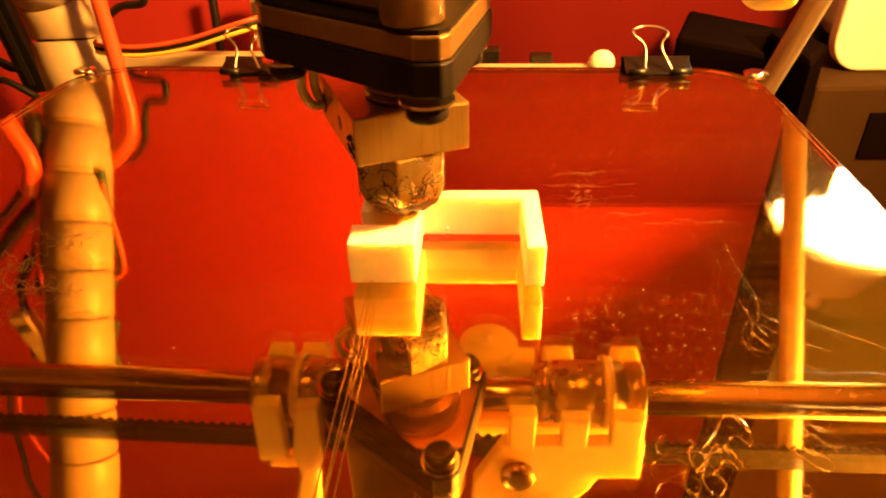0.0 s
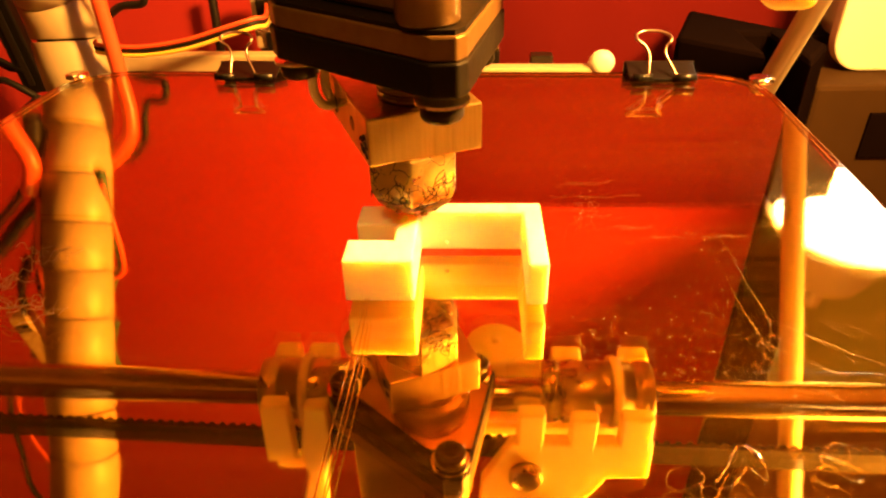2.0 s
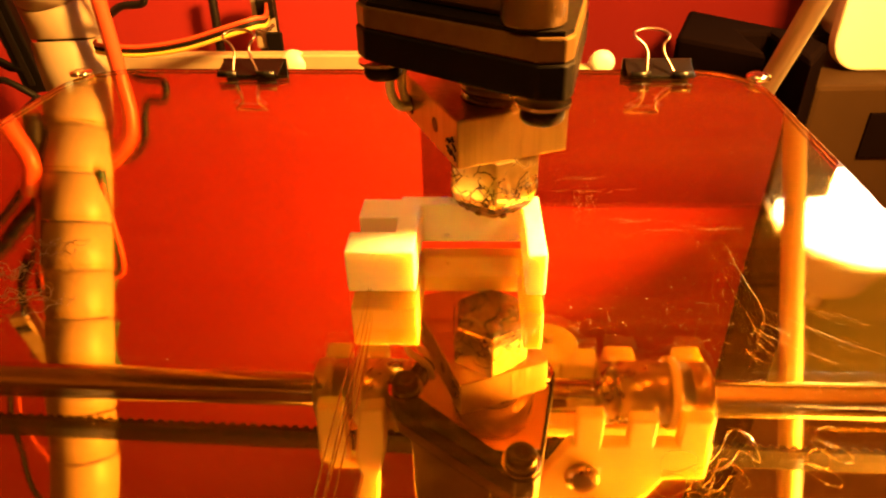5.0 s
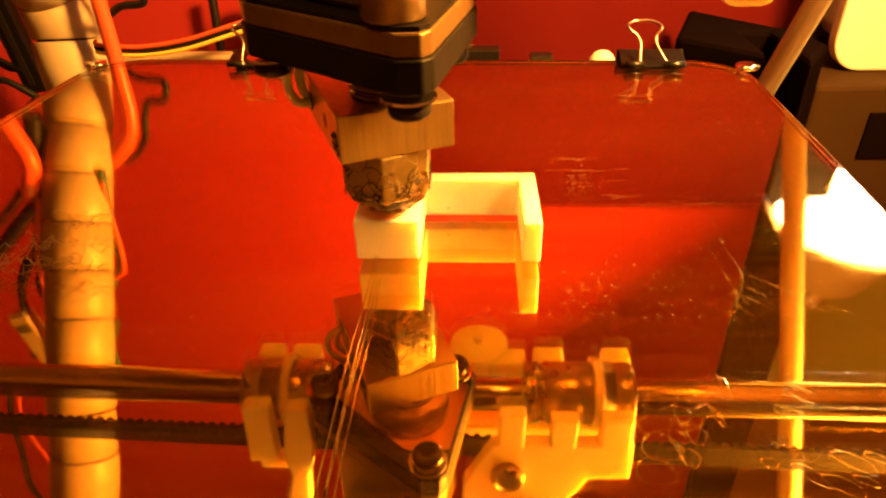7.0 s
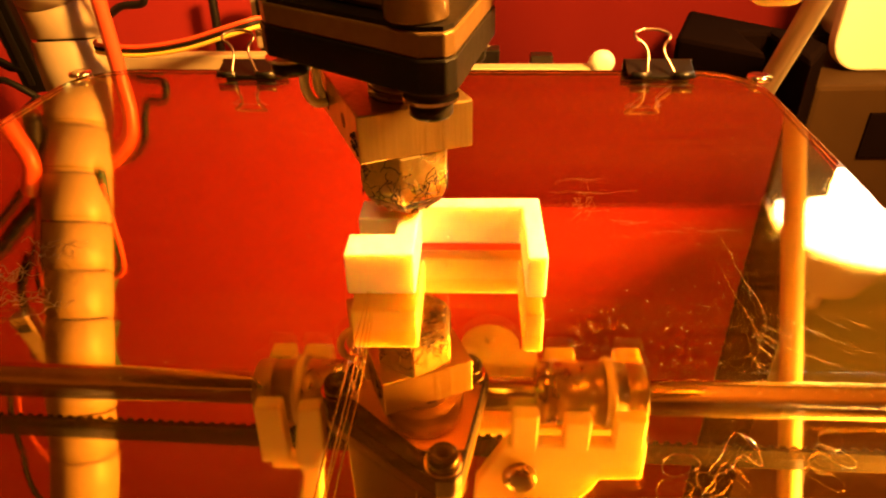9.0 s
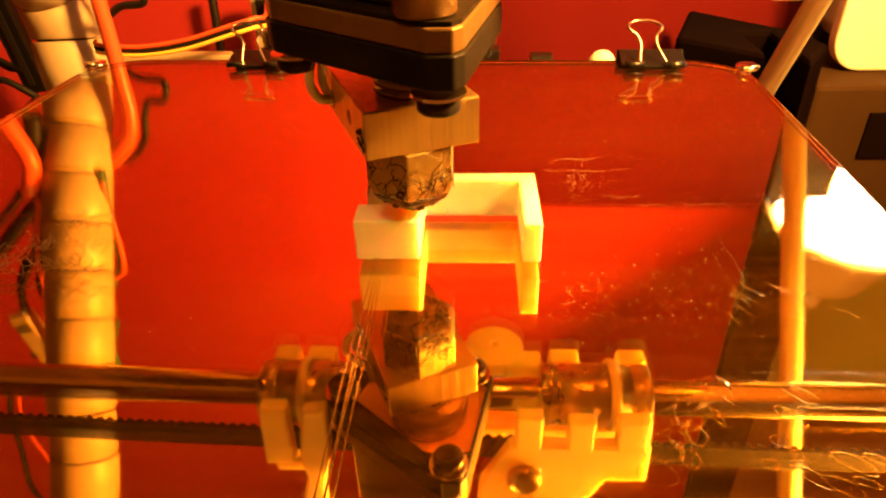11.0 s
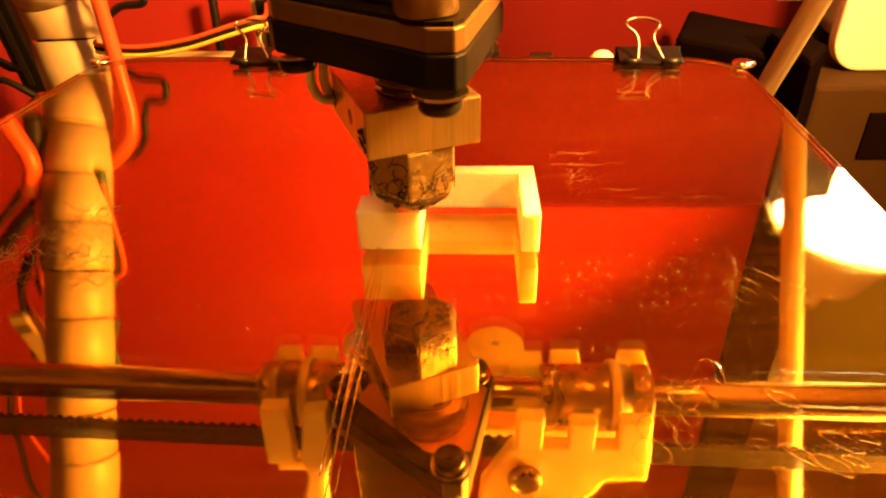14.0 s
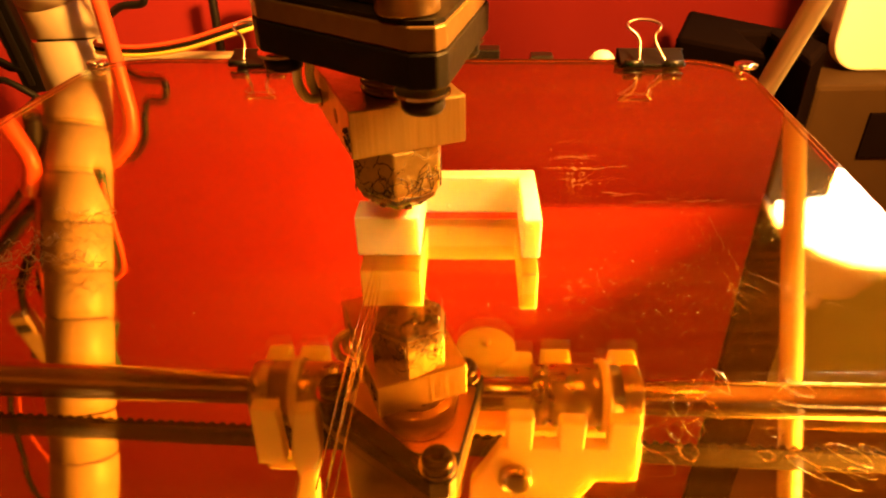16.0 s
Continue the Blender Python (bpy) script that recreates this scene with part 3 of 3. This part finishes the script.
def carriage(ob):
    """The underside of the carriage round the guide rod, higher than the hot end."""
    ry = 15.2  # the rod, as seen from the hot end's axis
    rz = 26.3
    def bearing(x0, x1):
        m = mmpose(0, ry, rz, 0, 90, 0)
        prof = [(4.3, x0), (6.6, x0), (6.9, x0 + 0.4), (6.9, x0 + 3.2), (6.4, x0 + 3.3), (6.4, x0 + 4.4), (6.9, x0 + 4.5), (6.9, x1 - 4.5), (6.4, x1 - 4.4),
                (6.4, x1 - 3.3), (6.9, x1 - 3.2), (6.9, x1 - 0.4), (6.6, x1), (4.3, x1)]
        part("bearing", lathe(prof, 32, m), BEARING, ob, "steel linear bearing", True)
    bearing(24, 48)
    bearing(-39, -15)
    part("carriage_plate", prism([(-38, 12), (44, 12), (44, 34), (-38, 34)], 33.6, 38, 1), CARRIAGE, ob, "cream printed carriage plate")
    # upright walls in front of the bearings, cut into fingers below
    def wall(name, pts, y0, y1):
        b = prism([(x, z) for x, z in pts], -y1, -y0, 0.6)
        bmesh.ops.rotate(b, verts=b.verts, cent=(0, 0, 0), matrix=Matrix.Rotation(radians(90), 3, "X"))
        part(name, b, CARRIAGE, ob)
    front = 4.0
    for x0, x1, z0 in ((18.2, 24.1, 22.3), (29.4, 35.3, 23.6), (40.0, 46.9, 23.2)):
        part("finger", box(x0, x1, front, front + 3.4, z0, 33, 0.7), CARRIAGE, ob)
    wall("front_wall", [(10.6, 44), (17, 31.2), (47.6, 31.0), (47.8, 41.8), (38.6, 42.2), (36.9, 46), (31.5, 54), (31.5, 63), (44, 63), (44, 67), (10, 67), (10, 54)], front + 0.1, front + 3.4)
    for x0, x1 in ((27, 34), (43, 49.5)):
        part("finger", box(x0, x1, ry + 7.7, ry + 12.5, 23.5, 30.5, 0.8), CARRIAGE, ob)
    wall("finger", [(-37.4, 21.8), (-31.4, 21.8), (-31.6, 38.8), (-38.4, 39.4)], front + 1, front + 4.6)
    wall("finger", [(-28.0, 22.6), (-22.8, 21.9), (-23.0, 34), (-25.2, 44), (-27.0, 62), (-34.0, 62), (-29.4, 44), (-30.4, 37)], front + 1, front + 4.6)
    part("bridge", box(-38, -25.5, front + 4.7, front + 8, 42, 46, 0.8), CARRIAGE, ob)
    part("clamp_ear", box(37.2, 42.2, -27.2, -22.6, 24.5, 44, 1.4, 3), CARRIAGE, ob, smooth=True)
    part("clamp_arm", box(37.6, 41.8, -22.5, front, 58, 62, 0.8), CARRIAGE, ob)
    part("clamp_link", box(37.4, 42.0, -27, -22.6, 44.1, 62, 0.5), CARRIAGE, ob)
    for x0, x1 in ((-39, -33), (-31, -24)):
        part("finger", box(x0, x1, ry + 7.7, ry + 13, 23.5, 30.5, 0.8), CARRIAGE, ob)
    part("boss", lathe([(6.6, 22.2), (7, 22.6), (7, 30.5)], 28, mmpose(14, ry + 12, 0)), CARRIAGE, ob, smooth=True)
    part("boss_block", box(16, 25, ry + 5, ry + 11, 22.8, 30.5, 0.8), CARRIAGE, ob)
    part("boss_pin", lathe([(1.0, 20.8), (1.2, 21), (1.2, 34)], 12, mmpose(14, ry + 12.5, 0)), TIE, ob, smooth=True)
    for x in (40, -29):
        b = tube([Vector((x, ry + 7.6 * math.cos(a), rz + 7.6 * math.sin(a))) for a in [2 * math.pi * i / 24 for i in range(24)]], 0.55, 6, closed=True)
        for v in b.verts:
            v.co.x = x + (v.co.x - x) * 2.2
        part("cable_tie", b, TIE, ob, "clear cable tie", True)
    part("adjuster", lathe([(1.5, -2.2), (3.2, -2.2), (3.8, -1.6), (3.8, 0.05)], 24, mmpose(20.4, front, 40.6, -90, 0, 0)), BEARING, ob, "steel adjusting screw", True)


# ---- cables and small parts behind the bed ----
def cables():
    for dz, m, what in ((2.0, WIRERED, "red"), (0.6, WIREBLACK, "black"), (-0.8, WIREYELLOW, "yellow")):
        cable("cable", [(-131, 228, -3.0 + dz), (-128.6, 225, -3.3 + dz), (-114.5, 225, -4.2 + dz), (-98.2, 225, -2.1 + dz), (-83.7, 225, 1.9 + dz), (-74.5, 228, 4.0 + dz), (-74, 240, 2.0 + dz), (-90, 296, -6 + dz)],
              0.75, m, what + " thin wire of a sensor lead")
    cable("hose", [(-120, 226, -99), (-122.5, 222, -40), (-122.5, 222, -8), (-122.5, 222, 3), (-122.6, 222, 12), (-122.8, 222, 22.6), (-125.5, 222, 32.2), (-132.6, 222, 40), (-141.6, 223, 44.5), (-160, 224, 47)], 2.5, WIRERED, "orange red insulated power cable")
    cable("wire", [(-121, 224, 9), (-116.5, 224, 11.5), (-109.2, 224, 12.4), (-108.6, 224, 16), (-111, 224, 19.5), (-116, 224, 19.8), (-118.8, 224, 24.7), (-121.5, 224, 34), (-128, 224, 41), (-138, 226, 45)], 1.3, WIREBLACK, "black wire looped behind the power cable")
    cable("wire", [(-168, 200, -28), (-156.3, 200, -22.2), (-148.9, 200.5, -17.9), (-140, 202, -12)], 1.7, WIREBLACK, "black wire beside the wrapped cable")
    cable("wire", [(-168, 215, -12), (-160.7, 215, -10), (-156.5, 215, -11.6), (-150, 216, -17)], 1.2, WIREBLACK, "black wire beside the wrapped cable")
    cable("wire", [(-152, 212, 20), (-154.9, 212, 31), (-158.2, 212, 48.9), (-173.3, 212, 63.2), (-183.9, 212, 73.4), (-196, 212, 82)], 3.0, WIREBLACK, "thick black wire beside the wrapped cable")
    cable("wire", [(-163, 210, 66), (-170.7, 210, 83.9), (-173.5, 210, 97.8), (-178, 210, 118)], 1.5, WIREBLACK, "black wire beside the wrapped cable")
    cable("wire", [(-176, 213, 78), (-184.3, 213, 92.2), (-187.5, 213, 109.6), (-192, 213, 130)], 1.4, WIREBLACK, "black wire beside the wrapped cable")
    cable("wire", [(-158, 225, 120), (-164.8, 225, 136), (-174.4, 225, 168), (-181.5, 225, 191.6), (-186, 225, 212)], 1.5, WIREGREEN, "dark green wire beside the wrapped cable")
    cable("hose", [(-172, 206, 2), (-160, 205, 14), (-155.5, 205, 24.5), (-153.7, 205, 35.1), (-160, 207, 46)], 3.0, WIRERED, "orange red insulated power cable")
    cable("wire", [(-150, 214, 26), (-153.5, 210, 35.3), (-165.9, 210, 48.9), (-179.2, 210, 61), (-195, 210, 73)], 1.6, WIREBLACK, "black wire beside the wrapped cable")
    cable("wire", [(-160, 210, 52), (-163.8, 210, 61), (-171.6, 210, 76.4), (-182.3, 210, 92.9), (-185.5, 210, 104.5)], 1.1, WIREBLACK, "black wire beside the wrapped cable")
    cable("wire", [(-157, 210, 50), (-167.2, 210, 73.7), (-174.2, 210, 90), (-172.2, 210, 104.4), (-176, 210, 125)], 0.9, WIREBLACK, "black wire beside the wrapped cable")
    cable("wire", [(-159, 209, 50), (-168, 209, 74), (-172, 209, 92), (-178, 209, 112), (-184, 209, 140)], 0.9, WIRERED, "thin red wire beside the wrapped cable")
    cable("wire", [(-133, 210, 40), (-134.6, 210, 51.3), (-136, 210, 66), (-137, 210, 78.9), (-141.5, 210, 85.7), (-150.6, 210, 104.2), (-154, 210, 129), (-150, 210, 150)], 1.4, WIREGREEN, "green wire beside the wrapped cable")
    cable("wire", [(-133.5, 209, 44), (-134.3, 209, 53.7), (-134.6, 209, 71), (-136.5, 209, 81.6), (-142.8, 209, 85.9)], 0.9, WIRERED, "thin red wire beside the wrapped cable")
    cable("wire", [(-205, 212, 140), (-215.2, 212, 163), (-220, 212, 190), (-225, 212, 220), (-218, 212, 245)], 1.3, WIREBLACK, "black wire beside the wrapped cable")
    cable("wire", [(-196, 212, 135), (-206, 212, 150), (-212, 212, 172), (-208, 212, 200)], 0.7, WIRERED, "thin red wire beside the wrapped cable")
    for dy in (0, 2.5, 5):
        cable("wire", [(-240 - dy, 300, -18 + dy), (-225 - dy, 297, -25 + dy), (-212 - dy, 294, -31 + dy), (-204, 291, -26 - dy)], 1.2, WIREBLACK, "thin black wire of the ribbon lead")
    ob = thing("plug", spot(-186, 212, 118, 0, 14, 0), "cream plastic wire connector", "connector")
    part("body", box(-4.2, 4.2, -3, 3, -13, 13, 0.8), WRAP, ob)
    part("pin_block", box(-3, 3, -3.3, -2.9, -9, -5, 0.1), WIREBLACK, ob)
    ob = thing("ribbon_connector", spot(-205, 294, -19.5, 0, -7, 0), "black flat cable connector", "connector")
    part("shell", box(-5.4, 5.4, -3, 3, -22, 33, 0.9), BLACK, ob)
    part("latch", box(-1.5, 1.5, -3.9, -3.05, -18, 27, 0.2), DARKSTEEL, ob)
    ob = thing("limit_switch", spot(-93, 300, -11.5), "white plastic connector on a bracket", "connector")
    part("body", box(-4.3, 4.3, -3, 3, -12, 10.8, 0.8), WRAP, ob)
    part("bracket", box(-5, 5, 3.2, 4.2, -88.5, 10, 0.2), DARKSTEEL, ob)
    part("terminal", box(-1.5, 6.0, -5.2, -3.1, 1.5, 9.5, 0.6), BLACK, ob, "black terminal")
    part("terminal", box(1.0, 8.0, -5.2, -3.1, -13, -4.5, 0.6), BLACK, ob, "black terminal")
    part("terminal_wire", tube(spline([(-4, -4.5, -1.5), (0, -5.6, -3.2), (3.2, -6.0, -2.6), (5.6, -5.8, -0.8)], 5), 0.8, 8), CHROME, ob, "bright bare wire", True)
    ob = thing("support_rod", spot(-117.5, 308, 0, 0, 2, 0), "thin grey upright metal rod", "rod")
    part("rod", lathe([(1.8, -99.5), (2.0, -99), (2.0, -3.5), (1.7, -2.5)], 16), DARKSTEEL, ob, smooth=True)


def rear_bar():
    ob = thing("rear_bar", spot(-40, 236, -12.3, 0, 0, -1.6), "cream plastic bar behind the bed", "bar")
    part("bar", box(-110, 18, -2, 4, -3.5, 3.9, 0.8), WRAP, ob)
    part("low_bar", box(18.2, 84, -2, 4, -7.5, -0.9, 0.8), WRAP, ob)
    part("end_cap", lathe([(1.5, 3.4), (4.4, 2.4), (5.2, 0), (4.4, -2.4)], 20, mmpose(-25, 0, 0.2, 90, 0, 0)), WHITE, ob, "white round cap", True)
    part("end_cap", lathe([(1.5, 3.0), (3.6, 2.4), (4.6, 0), (3.6, -2.4)], 20, mmpose(84.5, 0, 0.4, 90, 0, 0)), WHITE, ob, "white round cap", True)
    part("bracket", box(25, 49, 13, 20, -88, 1.2, 0.6), DARKSTEEL, ob, "dark metal bracket")
    part("post", box(-100, -92, 4.2, 10, -88, 1.5, 0.6), DARKSTEEL, ob)
    part("post", box(60, 68, 4.2, 10, -88, 1.5, 0.6), DARKSTEEL, ob)


# ---- plastic strands and marks on the bed ----
def strands():
    made = []
    rnd = random.Random(4)

    def lay(name, bms, label, category, material=STRAND):
        ob = finish(name, bms, material, None, "", True)
        ob.matrix_basis = spot(0, 0, 0.1)
        tagged(ob, label, category, kind="")
        made.append(ob)
        return ob

    for dx, sx in ((0, 0.0), (0.8, 0.15)):
        lay("plastic_string", tube(spline([(-16.0 + dx * 0.5, 90, 0.5), (-16.2 + dx, 75.6, 0.8), (-16.7 + dx + sx, 60, 0.4), (-16.8 + dx + 1.6 * sx, 44, 0.2)], 6), 0.11, 6),
            "fine pulled plastic string lying on the bed", "plastic string")
    # clear drips: flat closed loops
    for x, y, a, c, turn in ((22.6, 58.8, 2.0, 1.5, 20), (24.8, 56.6, 0.9, 1.4, 10), (21.2, 51.6, 1.9, 2.3, 35), (25.6, 53.6, 1.0, 1.6, 20),
                             (40.4, 62.6, 1.5, 1.3, 30), (40.0, 60.4, 2.0, 1.1, -35), (34.6, 53.0, 1.0, 0.7, -30),
                             (41.6, 50.0, 2.6, 0.9, -38), (36.2, 48.2, 2.3, 0.7, -45), (44.4, 50.6, 1.3, 0.6, -30)):
        n = 26
        ph = rnd.random() * 6
        line = []
        for i in range(n):
            t = 2 * math.pi * i / n
            k = 1 + 0.12 * math.sin(2 * t + ph) + 0.08 * math.sin(3 * t + 2 * ph)
            v = Matrix.Rotation(radians(turn), 3, "Z") @ Vector((a * k * math.cos(t), c * k * math.sin(t), 0))
            line.append(Vector((x + v.x, y + v.y, 0.12)))
        lay("plastic_loop", tube(line, 0.045, 6, closed=True), "clear oozed plastic loop stuck to the bed", "plastic loop")
    lay("plastic_curl", tube(spline([(25.6, 58.2, 0.1), (27.4, 60.0, 0.3), (29.0, 62.4, 0.5), (30.2, 62.8, 0.7), (31.4, 60.8, 0.6), (31.2, 58.6, 0.3), (29.8, 60.2, 0.2), (28, 58.4, 0.1), (25.8, 57.4, 0.1)], 6), 0.05, 6),
        "clear plastic curl stuck to the bed", "plastic curl")
    b = tube([Vector((30.3, 62.9, 0.8)), Vector((31.0, 61.6, 0.85)), Vector((31.5, 60.4, 0.7))], lambda t: 0.34 * math.sin(math.pi * (0.1 + 0.8 * t)), 8)
    lay("plastic_drip", b, "clear glossy plastic drip on the bed", "plastic drip", CHROME)
    lay("plastic_hair", tube(spline([(40.6, 113.5, 0.2), (41.2, 104, 0.6), (41.0, 95, 0.5), (41.3, 86, 0.3), (39.6, 80.8, 0.2)], 6), 0.03, 5), "fine plastic hair on the bed", "plastic string")
    for k in range(5):
        x, y = 39.5 + rnd.uniform(-1.5, 1.5), 82 + rnd.uniform(-1.5, 1.5)
        d = rnd.uniform(-0.9, 0.9)
        lay("plastic_hair", tube(spline([(x, y, 0.1), (x + 2.2 * math.sin(d), y - 2.2 * math.cos(d), 0.5), (x + 4.0 * math.sin(d) + 0.5, y - 3.6 * math.cos(d), 0.2)], 5), 0.028, 5), "fine plastic hair on the bed", "plastic string")
    lay("plastic_hair", tube(spline([(41.0, 86.5, 0.2), (45, 82.5, 0.5), (50, 78.5, 0.2)], 6), 0.028, 5), "fine plastic hair on the bed", "plastic string")
    # tangles of curled plastic hair by the edge of the bed
    for x, y, wide, count in ((-70, 101, 6, 7), (-63.5, 87, 6.5, 9), (-75, 94, 4, 10), (-77, 87, 4, 12)):
        tangle = thing("plastic_tangle", spot(0, 0, 0.1), "tangle of fine curled plastic hair on the bed", "plastic tangle")
        made.append(tangle)
        for k in range(count):
            px, py = x + rnd.uniform(-wide, wide) * 0.5, y + rnd.uniform(-1.6, 1.6)
            ang, pts = rnd.uniform(0, 6.28), []
            for q in range(7):
                pts.append((px, py, 0.2 + rnd.random() * (1.6 if x < -60 else 0.4)))
                ang += rnd.uniform(-1.7, 1.7)
                px += 1.15 * math.cos(ang)
                py += 0.9 * math.sin(ang)
            part("hair", tube(spline(pts, 4), 0.05, 5), HAIR, tangle, smooth=True)
    # scratches and wisps in the film
    for name, x0, x1, y0, y1, count, long, way in (("film_scratches", 12, 28, 122, 131, 9, 7, 0.05), ("film_scratches", 24, 42, 107, 112, 8, 6, 0.0),
                                                   ("film_scratches", 40, 52, 72, 88, 8, 5, -0.75), ("film_wisps", -2, 20, 76, 86, 13, 2.6, 0.0), ("film_wisps", 24, 44, 70, 92, 8, 2.0, 0.6)):
        b = bmesh.new()
        for k in range(count):
            x, y, a = rnd.uniform(x0, x1), rnd.uniform(y0, y1), way + rnd.gauss(0, 0.12 if "scr" in name else 0.7)
            run = long * rnd.uniform(0.3, 1.0)
            bow = rnd.uniform(-0.12, 0.12) * run
            pts = [(x + run * q * math.cos(a) - bow * q * (1 - q) * 4 * math.sin(a), y + run * q * math.sin(a) + bow * q * (1 - q) * 4 * math.cos(a), 0.02) for q in (0, 0.33, 0.67, 1)]
            tube(spline(pts, 3), 0.013, 4, bm=b)
        lay(name, b, "fine pale scratches in the film" if "scr" in name else "fine wisps of plastic stuck to the film", "scratches" if "scr" in name else "plastic wisps", HAIR)["kind"] = "stuff"
    # flecks left on the film
    b = bmesh.new()
    for k in range(170):
        if k < 60:
            x, y = rnd.gauss(20.5, 1.6), rnd.gauss(118.5, 2.6)
        elif k < 110:
            x, y = rnd.gauss(26, 9), rnd.gauss(82, 9)
        else:
            x, y = rnd.uniform(-60, 60), rnd.uniform(60, 180)
        r = rnd.uniform(0.02, 0.06)
        d = rnd.uniform(0, 3.14)
        box(x - r * 2.2, x + r * 2.2, y - r, y + r, 0.0, r * 0.8, bm=b)
    ob = lay("film_flecks", b, "small pale plastic flecks stuck to the film", "flecks", HAIR)
    ob["kind"] = "stuff"
    return made


setting()
backdrop_things()
lamp()
frame_parts()
wrapped_cable()
cables()
rear_bar()
the_bed = bed()
clips = [clip(51.2, 193.5), clip(-64.8, 197.6)]
bracket = printed_part()
marks = strands()
head = print_head()


def motions():
    bed_rows = [
        (0, -6.3), (0.1, -4.79), (0.2, -3.1), (0.3, -1.78), (0.4, -1.08), (0.5, -1.5), (0.6, -1), (0.7, -0.8), (0.8, 0.5), (0.9, 2),
        (1, 2.85), (1.1, 2.8), (1.4, 2.6), (1.5, 0.5), (1.6, -2.15), (1.7, -4.23), (1.8, -6.49), (1.9, -8.6), (2, -10.9), (2.1, -12.3),
        (2.3, -12.5), (2.5, -12.5), (2.7, -12), (2.8, -11.2), (2.9, -9.7), (3, -8.0), (3.1, -4.8), (3.2, -2.4), (3.3, 0.6), (3.4, 2.4),
        (3.5, 3.0), (3.6, 1.2), (3.7, -1.8), (3.8, -3.6), (3.9, -5.9), (4, -7.4), (4.2, -11.8), (6.3, -0.3), (6.5, 0.04), (7, 0.46),
        (7.5, 1.1), (7.8, 0.9), (8, -5.5), (8.1, -7.6), (8.3, -9.4), (8.5, -9.6), (9, -9.14), (9.2, -8), (11.3, 0.5), (11.5, -0.36),
        (12, 0.04), (12.5, 0.06), (13, 3), (13.5, 3.5), (14, 3.3), (14.5, 0.88), (15, 0.88), (15.5, 3), (16, 1.5)]
    for ob in [the_bed, bracket, *clips, *marks]:
        base = ob.matrix_basis.copy()
        walk(ob, [(t, Matrix.Translation((0, d * MM, 0)) @ base) for t, d in bed_rows])
    walk(head, [
        (0, spot(-10.54, 95.36, 19.15)), (0.1, spot(-10.8, 95.37, 19.15)), (0.2, spot(-10.88, 95.37, 19.15)), (0.3, spot(-10.63, 95.37, 19.15)),
        (0.4, spot(-11.23, 95.38, 19.15)), (0.5, spot(-13.12, 95.42, 19.15)), (0.6, spot(-15.04, 95.46, 19.15)), (0.7, spot(-16.8, 95.5, 19.15)),
        (0.8, spot(-17.38, 95.51, 19.15)), (0.9, spot(-17.38, 95.51, 19.15)), (1, spot(-17.38, 95.51, 19.15)), (1.1, spot(-16.29, 95.49, 19.15)),
        (1.2, spot(-13.7, 95.43, 19.15)), (1.3, spot(-11.06, 95.38, 19.15)), (1.4, spot(-8.79, 95.33, 19.15)), (1.5, spot(-8.62, 95.32, 19.14)),
        (2, spot(-8.7, 95.32, 19.14)), (2.1, spot(-8.79, 95.33, 19.15)), (2.2, spot(-7.95, 95.31, 19.12)), (2.3, spot(-5.62, 95.26, 19.05)),
        (2.4, spot(-2.28, 95.18, 18.95)), (2.5, spot(1.47, 95.1, 18.84)), (2.6, spot(3.86, 95.05, 18.77)), (2.7, spot(6.5, 94.99, 18.69)),
        (2.8, spot(8.48, 94.95, 18.63)), (2.9, spot(8.98, 94.93, 18.61)), (3, spot(9.06, 94.93, 18.61)), (3.5, spot(9.21, 94.93, 18.61)),
        (4, spot(10.06, 94.91, 18.58)), (4.2, spot(10.06, 94.91, 18.58)), (6.3, spot(-10.78, 95.37, 19.55)), (6.4, spot(-11.85, 95.39, 19.55)),
        (6.5, spot(-15.48, 95.47, 19.55)), (6.6, spot(-16.22, 95.49, 19.55)), (6.7, spot(-16.22, 95.49, 19.55)), (6.8, spot(-16.14, 95.49, 19.55)),
        (7, spot(-12.75, 95.41, 19.55)), (7.1, spot(-11.6, 95.39, 19.55)), (7.2, spot(-10.94, 95.37, 19.55)), (7.3, spot(-12.75, 95.41, 19.55)),
        (7.4, spot(-15.48, 95.47, 19.55)), (7.5, spot(-16.22, 95.49, 19.55)), (7.6, spot(-14.84, 95.46, 19.55)), (7.7, spot(-11.77, 95.39, 19.55)),
        (7.8, spot(-10.48, 95.36, 19.55)), (7.9, spot(-9.88, 95.35, 19.55)), (8, spot(-9.3, 95.34, 19.55)), (8.1, spot(-11.03, 95.37, 19.55)),
        (8.2, spot(-13.24, 95.42, 19.55)), (8.3, spot(-14.2, 95.44, 19.55)), (8.5, spot(-13.24, 95.42, 19.55)), (8.9, spot(-9.46, 95.34, 19.55)),
        (9, spot(-10.04, 95.35, 19.55)), (9.2, spot(-9.3, 95.34, 19.55)), (11.3, spot(-9, 95.33, 20.1)), (11.5, spot(-8.63, 95.32, 20.1)),
        (12, spot(-12.58, 95.41, 20.1)), (12.5, spot(-16.44, 95.49, 20.1)), (13, spot(-17.08, 95.51, 20.1)), (13.5, spot(-14, 95.44, 20.1)),
        (14, spot(-8.88, 95.33, 20.1)), (14.5, spot(-11.05, 95.38, 20.1)), (15, spot(-16.3, 95.49, 20.22)), (15.5, spot(-10.67, 95.37, 20.22)),
        (16, spot(-11.05, 95.38, 20.22))])


motions()
